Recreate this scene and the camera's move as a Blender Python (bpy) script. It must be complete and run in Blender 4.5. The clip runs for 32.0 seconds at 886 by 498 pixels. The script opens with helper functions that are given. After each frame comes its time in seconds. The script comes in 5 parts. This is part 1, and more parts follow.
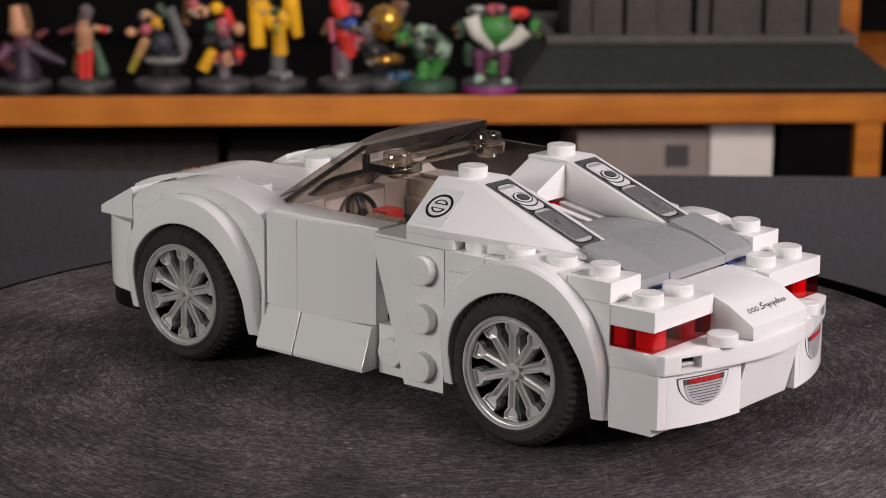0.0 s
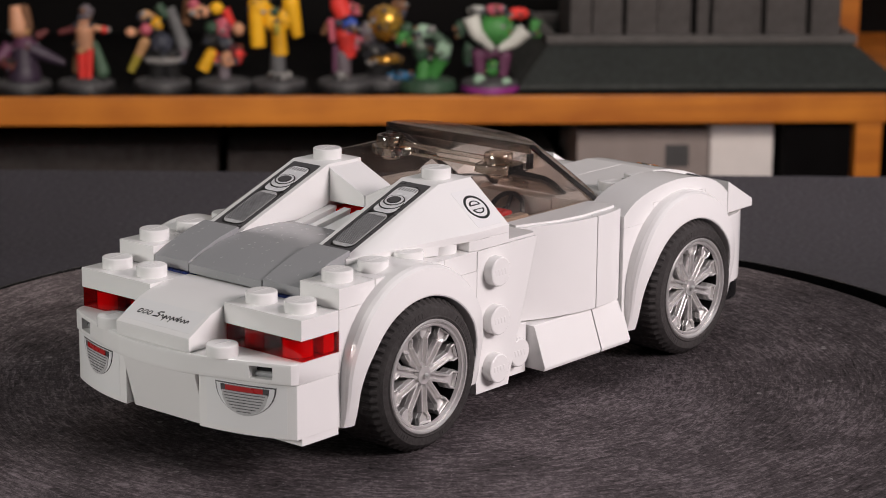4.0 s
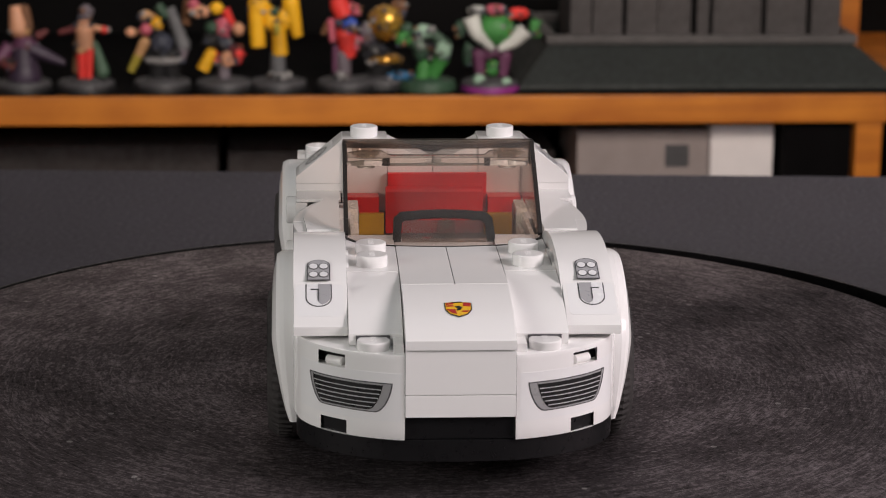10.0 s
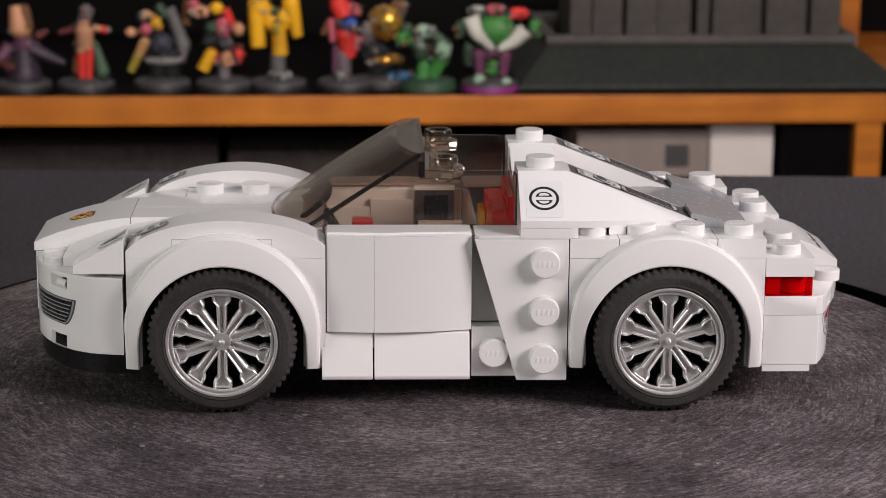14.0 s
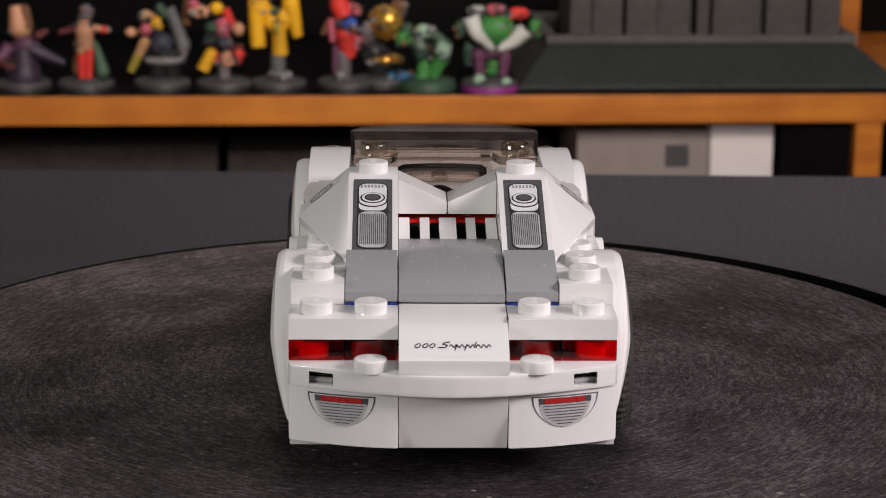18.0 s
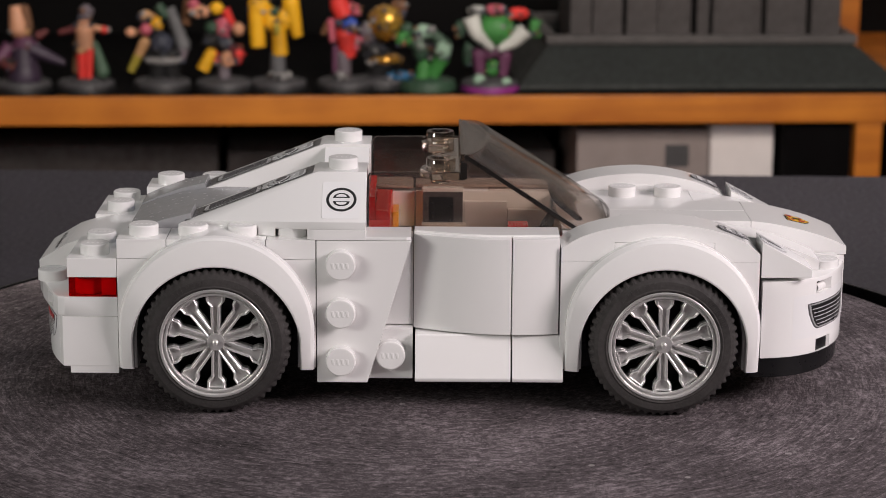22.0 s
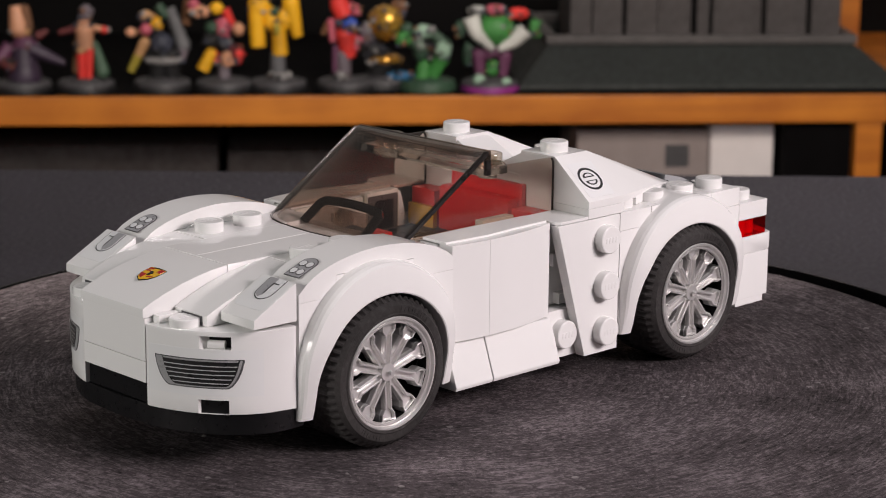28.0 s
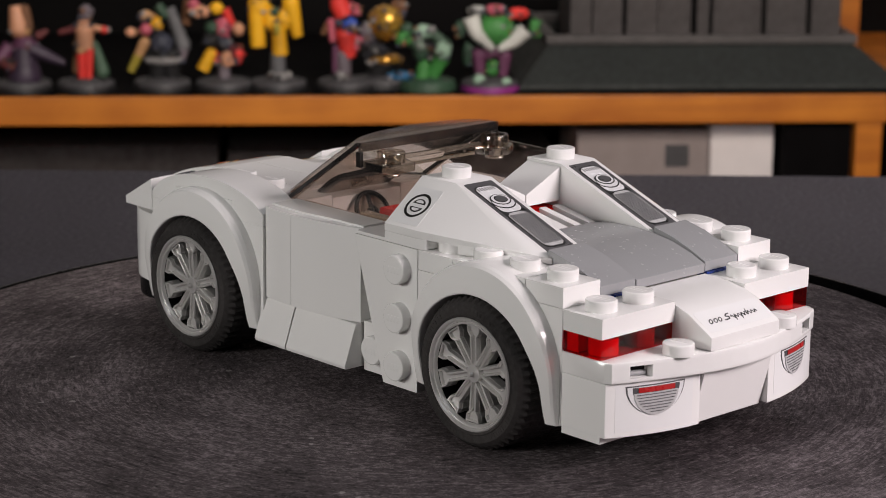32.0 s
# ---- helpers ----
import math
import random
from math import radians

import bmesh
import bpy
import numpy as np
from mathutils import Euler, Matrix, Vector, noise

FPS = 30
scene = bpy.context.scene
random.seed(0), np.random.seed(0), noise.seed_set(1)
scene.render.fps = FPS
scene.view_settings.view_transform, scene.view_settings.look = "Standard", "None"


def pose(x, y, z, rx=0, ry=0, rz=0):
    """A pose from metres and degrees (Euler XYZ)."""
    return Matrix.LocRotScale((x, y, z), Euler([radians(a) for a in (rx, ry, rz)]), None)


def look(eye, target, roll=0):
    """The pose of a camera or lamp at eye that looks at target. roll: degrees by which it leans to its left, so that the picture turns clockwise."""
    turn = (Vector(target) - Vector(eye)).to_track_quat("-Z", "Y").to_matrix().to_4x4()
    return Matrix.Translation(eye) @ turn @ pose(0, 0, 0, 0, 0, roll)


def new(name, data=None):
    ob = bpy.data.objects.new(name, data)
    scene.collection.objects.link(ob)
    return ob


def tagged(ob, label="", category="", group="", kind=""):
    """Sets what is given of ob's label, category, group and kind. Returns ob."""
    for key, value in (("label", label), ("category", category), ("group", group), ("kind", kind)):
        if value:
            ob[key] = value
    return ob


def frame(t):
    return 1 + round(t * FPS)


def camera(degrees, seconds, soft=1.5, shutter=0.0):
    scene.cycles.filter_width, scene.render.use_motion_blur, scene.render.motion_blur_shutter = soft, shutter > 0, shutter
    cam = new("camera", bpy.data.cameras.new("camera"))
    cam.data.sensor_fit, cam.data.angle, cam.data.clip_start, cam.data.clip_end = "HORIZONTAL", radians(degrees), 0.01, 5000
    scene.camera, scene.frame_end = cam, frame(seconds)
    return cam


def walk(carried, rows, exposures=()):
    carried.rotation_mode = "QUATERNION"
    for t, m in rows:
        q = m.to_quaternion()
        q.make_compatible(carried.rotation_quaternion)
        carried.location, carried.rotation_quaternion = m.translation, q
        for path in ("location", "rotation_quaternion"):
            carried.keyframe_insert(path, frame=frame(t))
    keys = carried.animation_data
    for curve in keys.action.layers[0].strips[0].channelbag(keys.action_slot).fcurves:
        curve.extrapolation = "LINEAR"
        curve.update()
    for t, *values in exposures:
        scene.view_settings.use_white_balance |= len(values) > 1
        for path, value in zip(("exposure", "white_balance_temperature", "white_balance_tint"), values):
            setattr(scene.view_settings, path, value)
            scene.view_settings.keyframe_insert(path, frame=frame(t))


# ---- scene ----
# ---- camera: stands still on a tripod in front of the turntable ----
FOV = 22.194
cam = camera(FOV, 32.0, soft=0.6)
cam.data.dof.use_dof = True
cam.data.dof.focus_distance = 0.362
cam.data.dof.aperture_fstop = 66.0
PITCH, YAW, ROLL = 13.584, -0.0797, 0.4655
EYE = Vector((0.0, -0.37675, 0.1120))
AIM = EYE + Vector((-math.sin(radians(YAW)) * math.cos(radians(PITCH)), math.cos(radians(YAW)) * math.cos(radians(PITCH)), -math.sin(radians(PITCH))))
CAM_POSE = look(EYE, AIM, ROLL)
walk(cam, [(0.0, CAM_POSE), (32.0, CAM_POSE)], exposures=[(0.0, 0.0, 6500, 15), (32.0, 0.0, 6500, 15)])

# the turntable and the car turn clockwise at a steady pace
TURN_START, TURN_RATE = 140.708, 22.7464


# ---- world and lights ----
world = bpy.data.worlds.new("room_world")
scene.world = world
world.use_nodes = True
world.node_tree.nodes["Background"].inputs["Color"].default_value = (0.9, 0.95, 1.0, 1)
world.node_tree.nodes["Background"].inputs["Strength"].default_value = 0.02


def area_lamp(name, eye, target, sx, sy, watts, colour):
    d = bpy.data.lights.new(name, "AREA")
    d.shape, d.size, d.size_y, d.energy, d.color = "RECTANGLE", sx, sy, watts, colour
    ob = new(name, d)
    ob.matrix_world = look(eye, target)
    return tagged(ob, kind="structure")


# two lamp panels beside the turntable; the three lamps after them are added and unseen
area_lamp("lamp_panel_1", (-0.49, -0.36, 0.19), (0, 0, 0.02), 0.22, 0.13, 1.62, (1.0, 0.99, 0.93))
area_lamp("lamp_panel_2", (0.395, -0.215, 0.24), (0, 0, 0.02), 0.20, 0.14, 2.48, (1.0, 0.91, 0.905))
# fill lamp added to brighten the shelf, no such lamp is known here
area_lamp("shelf_fill_lamp", (0.16, 0.21, 0.33), (-0.12, 1.0, 0.02), 0.3, 0.2, 5.6, (1.0, 0.91, 0.80))
# overhead fill added in front of the table, not a fitting of the room
area_lamp("overhead_fill", (0.3, -0.9, 1.62), (0.3, -0.8999, 0.0), 1.0, 1.0, 2.0, (0.9, 0.96, 1.0))
# unseen overhead lamp, assumed for the gloss it leaves in the windscreen
area_lamp("assumed_overhead_lamp", (0.72, 0.55, 1.62), (0.72, 0.5501, 0.0), 1.8, 1.6, 3.5, (0.88, 0.95, 1.0))


# ---- materials ----
def material(name):
    m = bpy.data.materials.new(name)
    m.use_nodes = True
    nt = m.node_tree
    return m, nt, nt.nodes["Principled BSDF"]


def node(nt, kind, **values):
    n = nt.nodes.new(kind)
    for k, v in values.items():
        n.inputs[k.replace("_", " ")].default_value = v
    return n


def ramp(nt, fac, stops):
    r = nt.nodes.new("ShaderNodeValToRGB")
    el = r.color_ramp.elements
    while len(el) < len(stops):
        el.new(0.5)
    for e, (p, c) in zip(el, stops):
        e.position, e.color = p, (*c, 1)
    nt.links.new(fac, r.inputs["Fac"])
    return r.outputs["Color"]


def plastic(name, colour, rough=0.2, vary=0.06, bump=0.02, scale=900.0, coat=0.0, random_tone=0.0, sss=0.0):
    """Moulded plastic: a faint change of tone, fine scuffs in the gloss."""
    m, nt, b = material(name)
    co = node(nt, "ShaderNodeTexCoord")
    big = node(nt, "ShaderNodeTexNoise", Scale=45.0, Detail=3.0)
    fine = node(nt, "ShaderNodeTexNoise", Scale=scale, Detail=4.0)
    for n in (big, fine):
        nt.links.new(co.outputs["Object"], n.inputs["Vector"])
    lo = tuple(c * (1 - vary) for c in colour)
    hi = tuple(min(1, c * (1 + vary)) for c in colour)
    nt.links.new(ramp(nt, big.outputs["Fac"], [(0.3, lo), (0.7, hi)]), b.inputs["Base Color"])
    mr = node(nt, "ShaderNodeMapRange", From_Min=0.3, From_Max=0.75, To_Min=rough * 0.8, To_Max=rough * 1.5)
    nt.links.new(fine.outputs["Fac"], mr.inputs["Value"])
    nt.links.new(mr.outputs["Result"], b.inputs["Roughness"])
    bp = node(nt, "ShaderNodeBump", Strength=bump, Distance=0.0002)
    nt.links.new(fine.outputs["Fac"], bp.inputs["Height"])
    nt.links.new(bp.outputs["Normal"], b.inputs["Normal"])
    b.inputs["Coat Weight"].default_value = coat
    if sss:
        b.inputs["Subsurface Weight"].default_value = sss
        b.inputs["Subsurface Radius"].default_value = (1, 0.9, 0.8)
        b.inputs["Subsurface Scale"].default_value = 0.0006
    return m


def glassy(name, colour, rough=0.03, ior=1.45):
    m, nt, b = material(name)
    b.inputs["Base Color"].default_value = (*colour, 1)
    b.inputs["Transmission Weight"].default_value = 1.0
    b.inputs["IOR"].default_value = ior
    n = node(nt, "ShaderNodeTexNoise", Scale=400.0, Detail=3.0)
    co = node(nt, "ShaderNodeTexCoord")
    nt.links.new(co.outputs["Object"], n.inputs["Vector"])
    mr = node(nt, "ShaderNodeMapRange", From_Min=0.3, From_Max=0.75, To_Min=rough * 0.5, To_Max=rough * 1.6)
    nt.links.new(n.outputs["Fac"], mr.inputs["Value"])
    nt.links.new(mr.outputs["Result"], b.inputs["Roughness"])
    return m


def thin_clear(name, tint, gloss_rough=0.03, ior=1.45, scuffs=0.0):
    """Clear tinted plastic sheet: light passes straight through it, the surface glosses by Fresnel."""
    m, nt, b = material(name)
    nt.nodes.remove(b)
    tr = nt.nodes.new("ShaderNodeBsdfTransparent")
    tr.inputs["Color"].default_value = (*tint, 1)
    gl = nt.nodes.new("ShaderNodeBsdfGlossy")
    gl.inputs["Roughness"].default_value = gloss_rough
    lw = node(nt, "ShaderNodeLayerWeight", Blend=0.5)
    pw = nt.nodes.new("ShaderNodeMath")
    pw.operation = "POWER"
    pw.inputs[1].default_value = 4.0
    nt.links.new(lw.outputs["Facing"], pw.inputs[0])
    ma = nt.nodes.new("ShaderNodeMath")
    ma.operation = "MULTIPLY_ADD"
    ma.inputs[1].default_value, ma.inputs[2].default_value = 0.8, ((ior - 1) / (ior + 1)) ** 2
    nt.links.new(pw.outputs[0], ma.inputs[0])
    mx = nt.nodes.new("ShaderNodeMixShader")
    nt.links.new(ma.outputs[0], mx.inputs["Fac"])
    haze, scuff = nt.nodes.new("ShaderNodeBsdfDiffuse"), nt.nodes.new("ShaderNodeMixShader")
    haze.inputs["Color"].default_value = (0.55, 0.53, 0.52, 1)
    grime = node(nt, "ShaderNodeTexNoise", Scale=350.0, Detail=5.0)
    level = node(nt, "ShaderNodeMapRange", From_Min=0.35, From_Max=0.75, To_Min=0.5 * scuffs, To_Max=1.6 * scuffs)
    nt.links.new(grime.outputs["Fac"], level.inputs["Value"])
    nt.links.new(level.outputs["Result"], scuff.inputs["Fac"])
    nt.links.new(tr.outputs["BSDF"], scuff.inputs[1])
    nt.links.new(haze.outputs["BSDF"], scuff.inputs[2])
    nt.links.new(scuff.outputs["Shader"], mx.inputs[1])
    nt.links.new(gl.outputs["BSDF"], mx.inputs[2])
    nt.links.new(mx.outputs["Shader"], nt.nodes["Material Output"].inputs["Surface"])
    return m


def wood(name, dark, light, scale=1.0):
    m, nt, b = material(name)
    co = node(nt, "ShaderNodeTexCoord")
    mp = node(nt, "ShaderNodeMapping")
    mp.inputs["Scale"].default_value = (2.5 * scale, 60 * scale, 60 * scale)
    nt.links.new(co.outputs["Object"], mp.inputs["Vector"])
    n = node(nt, "ShaderNodeTexNoise", Scale=1.0, Detail=6.0, Roughness=0.65, Distortion=0.6)
    nt.links.new(mp.outputs["Vector"], n.inputs["Vector"])
    blot = node(nt, "ShaderNodeTexNoise", Scale=22.0, Detail=4.0)
    nt.links.new(co.outputs["Object"], blot.inputs["Vector"])
    mix = nt.nodes.new("ShaderNodeMath")
    mix.operation = "MULTIPLY_ADD"
    mix.inputs[1].default_value, mix.inputs[2].default_value = 0.4, 0.0
    nt.links.new(blot.outputs["Fac"], mix.inputs[0])
    add = nt.nodes.new("ShaderNodeMath")
    add.operation = "MULTIPLY_ADD"
    add.inputs[1].default_value = 0.6
    nt.links.new(n.outputs["Fac"], add.inputs[0])
    nt.links.new(mix.outputs[0], add.inputs[2])
    nt.links.new(ramp(nt, add.outputs[0], [(0.32, dark), (0.68, light)]), b.inputs["Base Color"])
    b.inputs["Roughness"].default_value = 0.42
    bp = node(nt, "ShaderNodeBump", Strength=0.15, Distance=0.001)
    nt.links.new(n.outputs["Fac"], bp.inputs["Height"])
    nt.links.new(bp.outputs["Normal"], b.inputs["Normal"])
    return m


WHITE = plastic("white_plastic", (0.80, 0.795, 0.78), 0.09, 0.02, 0.01)
GREY = plastic("grey_plastic", (0.30, 0.305, 0.31), 0.2, 0.04)
BLACK = plastic("black_plastic", (0.006, 0.006, 0.0065), 0.3, 0.2)
BLACK.node_tree.nodes["Principled BSDF"].inputs["Specular IOR Level"].default_value = 0.3
DARKGREY = plastic("dark_grey_plastic", (0.08, 0.072, 0.066), 0.3, 0.05)
RED = plastic("red_plastic", (0.80, 0.018, 0.016), 0.2, 0.05)
YELLOW = plastic("yellow_plastic", (0.75, 0.42, 0.03), 0.2, 0.05)
BLUE = plastic("blue_plastic", (0.015, 0.04, 0.22), 0.25, 0.05)
# white plastic with the look through smoky glass put into its colour
TAN = plastic("glass_tinted_white", (0.72, 0.68, 0.60), 0.22, 0.04)
SILVER, _nt, _b = material("silver_paint")
_b.inputs["Base Color"].default_value = (0.78, 0.77, 0.755, 1)
_b.inputs["Metallic"].default_value = 0.72
_n = node(_nt, "ShaderNodeTexNoise", Scale=1400.0, Detail=3.0)
_m = node(_nt, "ShaderNodeMapRange", To_Min=0.24, To_Max=0.42)
_nt.links.new(_n.outputs["Fac"], _m.inputs["Value"])
_nt.links.new(_m.outputs["Result"], _b.inputs["Roughness"])
RUBBER = plastic("tyre_rubber", (0.034, 0.031, 0.030), 0.75, 0.45, 0.6, 1300.0)
RUBBER.node_tree.nodes["Principled BSDF"].inputs["Specular IOR Level"].default_value = 0.3
TINTED = thin_clear("smoky_clear_plastic", (0.84, 0.775, 0.73), 0.13, 1.5, 0.015)
SMOKY = thin_clear("dark_smoky_plastic", (0.07, 0.055, 0.05), 0.08, 1.55, 0.02)
# colour for the darkness that clear plastic shows at its edges
EDGE_SHADE = plastic("glass_edge_shade", (0.012, 0.010, 0.009), 0.3, 0.1)
STUDCLEAR = thin_clear("smoky_clear_stud", (0.86, 0.81, 0.75), 0.03, 2.1)
CLEAR = glassy("smoky_clear_bar", (0.97, 0.93, 0.87), 0.02, 1.4)
REDLENS = thin_clear("red_clear_plastic", (0.82, 0.02, 0.03), 0.06, 1.5)
INK_DARK = plastic("printed_dark_grey", (0.075, 0.073, 0.076), 0.3, 0.05)
INK_BLACK = plastic("printed_black", (0.012, 0.012, 0.012), 0.3, 0.05)
INK_GREY = plastic("printed_silver_grey", (0.30, 0.30, 0.30), 0.3, 0.05)
INK_LAMP = plastic("printed_mid_grey", (0.34, 0.34, 0.35), 0.3, 0.05)
INK_SILVER = plastic("printed_silver", (0.48, 0.48, 0.48), 0.25, 0.05)
LINT = plastic("pale_lint", (0.21, 0.19, 0.19), 0.9, 0.5, 0.3, 2500.0)
INK_WHITE = plastic("printed_white", (0.74, 0.745, 0.75), 0.22, 0.02)
FILM = plastic("sticker_film", (0.785, 0.787, 0.782), 0.14, 0.015, 0.05, 250.0)
INK_RED = plastic("printed_red", (0.42, 0.02, 0.02), 0.25, 0.05)
INK_GOLD = plastic("printed_gold", (0.80, 0.46, 0.02), 0.25, 0.05)

# black felt of the turntable: short fibres combed round the centre, dust and lint
FELT, nt, b = material("black_felt")
co = node(nt, "ShaderNodeTexCoord")
sep = node(nt, "ShaderNodeSeparateXYZ")
nt.links.new(co.outputs["Object"], sep.inputs[0])


def math_node(nt, op, a, b_=None):
    n = nt.nodes.new("ShaderNodeMath")
    n.operation = op
    for i, v in enumerate((a, b_)):
        if v is None:
            continue
        if isinstance(v, (int, float)):
            n.inputs[i].default_value = v
        else:
            nt.links.new(v, n.inputs[i])
    return n.outputs[0]


rad = math_node(nt, "SQRT", math_node(nt, "ADD", math_node(nt, "MULTIPLY", sep.outputs[0], sep.outputs[0]), math_node(nt, "MULTIPLY", sep.outputs[1], sep.outputs[1])))
ang = math_node(nt, "ARCTAN2", sep.outputs[1], sep.outputs[0])
comb = node(nt, "ShaderNodeCombineXYZ")
nt.links.new(math_node(nt, "MULTIPLY", rad, 1000.0), comb.inputs[0])
nt.links.new(math_node(nt, "MULTIPLY", ang, 12.0), comb.inputs[1])
fibre = node(nt, "ShaderNodeTexNoise", Scale=1.4, Detail=4.0, Roughness=0.66, Distortion=1.1)
nt.links.new(comb.outputs[0], fibre.inputs["Vector"])
nap = node(nt, "ShaderNodeTexNoise", Scale=1250.0, Detail=4.0, Roughness=0.85)
nt.links.new(co.outputs["Object"], nap.inputs["Vector"])
cloud = node(nt, "ShaderNodeTexNoise", Scale=60.0, Detail=5.0)
nt.links.new(co.outputs["Object"], cloud.inputs["Vector"])
lint = node(nt, "ShaderNodeTexVoronoi", Scale=240.0)
nt.links.new(co.outputs["Object"], lint.inputs["Vector"])
speck = node(nt, "ShaderNodeTexNoise", Scale=130.0, Detail=2.0)
nt.links.new(co.outputs["Object"], speck.inputs["Vector"])
tone = math_node(nt, "ADD", math_node(nt, "MULTIPLY", fibre.outputs["Fac"], 0.40), math_node(nt, "ADD", math_node(nt, "MULTIPLY", nap.outputs["Fac"], 0.46), math_node(nt, "MULTIPLY", cloud.outputs["Fac"], 0.24)))
felt_col = ramp(nt, tone, [(0.40, (0.0008, 0.0007, 0.0007)), (0.56, (0.0030, 0.0024, 0.0026)), (0.76, (0.026, 0.021, 0.023))])
dust = math_node(nt, "MULTIPLY", math_node(nt, "LESS_THAN", lint.outputs["Distance"], 0.13), math_node(nt, "GREATER_THAN", speck.outputs["Fac"], 0.60))
mixc = nt.nodes.new("ShaderNodeMix")
mixc.data_type = "RGBA"
nt.links.new(dust, mixc.inputs["Factor"])
nt.links.new(felt_col, mixc.inputs["A"])
mixc.inputs["B"].default_value = (0.20, 0.19, 0.18, 1)
nt.links.new(mixc.outputs["Result"], b.inputs["Base Color"])
b.inputs["Roughness"].default_value = 0.95
b.inputs["Specular IOR Level"].default_value = 0.02
b.inputs["Sheen Weight"].default_value = 0.01
bp = node(nt, "ShaderNodeBump", Strength=0.9, Distance=0.0006)
nt.links.new(tone, bp.inputs["Height"])
nt.links.new(bp.outputs["Normal"], b.inputs["Normal"])
# the nap lies one way across the sheet, so the gloss of its fibres follows the disc's turn
NAP = radians(12.0)
lay = node(nt, "ShaderNodeVectorTransform")
lay.vector_type, lay.convert_from, lay.convert_to = "VECTOR", "OBJECT", "WORLD"
lay.inputs[0].default_value = (math.cos(NAP), math.sin(NAP), 0)
hair = nt.nodes.new("ShaderNodeBsdfAnisotropic")
hair.inputs["Roughness"].default_value = 0.56
hair.inputs["Anisotropy"].default_value = 0.26
nt.links.new(ramp(nt, tone, [(0.40, (0.028, 0.024, 0.025)), (0.55, (0.143, 0.122, 0.127)), (0.72, (0.48, 0.413, 0.432))]), hair.inputs["Color"])
nt.links.new(lay.outputs[0], hair.inputs["Tangent"])
nt.links.new(bp.outputs["Normal"], hair.inputs["Normal"])
both = nt.nodes.new("ShaderNodeAddShader")
nt.links.new(b.outputs["BSDF"], both.inputs[0])
nt.links.new(hair.outputs["BSDF"], both.inputs[1])
nt.links.new(both.outputs["Shader"], nt.nodes["Material Output"].inputs["Surface"])
TABLE = plastic("dark_grey_laminate", (0.0128, 0.0118, 0.0158), 0.65, 0.12, 0.02, 700.0)
TABLE.node_tree.nodes["Principled BSDF"].inputs["Specular IOR Level"].default_value = 0.2
WOOD = wood("orange_pine", (0.30, 0.070, 0.006), (0.68, 0.235, 0.025))
# shade deep inside the shelf put into the panel's near-black colour
SHADOW_WOOD = wood("shaded_back_panel", (0.0018, 0.0016, 0.0016), (0.004, 0.0034, 0.0034))
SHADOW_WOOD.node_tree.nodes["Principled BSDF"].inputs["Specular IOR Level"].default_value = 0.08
# near-black for the pieces added to keep parts of the shelf dark
DARK_FILL = plastic("black_fill", (0.0035, 0.003, 0.0033), 0.8, 0.2)
DARK_FILL.node_tree.nodes["Principled BSDF"].inputs["Specular IOR Level"].default_value = 0.06
WALL = plastic("wall_paint", (0.42, 0.41, 0.39), 0.8, 0.08, 0.2, 120.0)
CEIL = plastic("ceiling_paint", (0.6, 0.58, 0.55), 0.9, 0.05, 0.2, 120.0)
CARPET = plastic("carpet", (0.12, 0.10, 0.09), 0.95, 0.3, 0.5, 500.0)
TRAY = plastic("charcoal_plastic", (0.0135, 0.0165, 0.0145), 0.6, 0.15, 0.15, 300.0)
PACK = plastic("dark_grey_card", (0.058, 0.051, 0.050), 0.7, 0.2, 0.15, 200.0)
STORE = plastic("charcoal_card", (0.040, 0.034, 0.033), 0.7, 0.2, 0.15, 200.0)
BOXCARD = plastic("grey_white_card", (0.27, 0.225, 0.213), 0.6, 0.08, 0.1, 150.0)


# ---- mesh helpers; lengths in millimetres ----
MM = 0.001


def box(bm, x0, x1, y0, y1, z0, z1):
    v = [bm.verts.new((x, y, z)) for x in (x0, x1) for y in (y0, y1) for z in (z0, z1)]
    for f in ((0, 1, 3, 2), (4, 6, 7, 5), (0, 4, 5, 1), (2, 3, 7, 6), (0, 2, 6, 4), (1, 5, 7, 3)):
        bm.faces.new([v[i] for i in f])


def hull(bm, pts):
    vs = [bm.verts.new(p) for p in pts]
    r = bmesh.ops.convex_hull(bm, input=vs)
    junk = [g for g in r["geom_interior"] + r["geom_unused"] if isinstance(g, bmesh.types.BMVert) and g.is_valid]
    if junk:
        bmesh.ops.delete(bm, geom=list(set(junk)), context="VERTS")
    bmesh.ops.dissolve_limit(bm, angle_limit=0.02, verts=bm.verts[:], edges=bm.edges[:])


def prism(bm, poly, axis, a, b):
    """A polygon swept along an axis from a to b; poly holds the two other coordinates, in x, y, z order."""
    def at(p, d):
        return {"x": (d, p[0], p[1]), "y": (p[0], d, p[1]), "z": (p[0], p[1], d)}[axis]
    lo = [bm.verts.new(at(p, a)) for p in poly]
    hi = [bm.verts.new(at(p, b)) for p in poly]
    fs = [bm.faces.new(lo), bm.faces.new(hi[::-1])]
    for i in range(len(poly)):
        j = (i + 1) % len(poly)
        fs.append(bm.faces.new((lo[j], lo[i], hi[i], hi[j])))
    bmesh.ops.recalc_face_normals(bm, faces=fs)


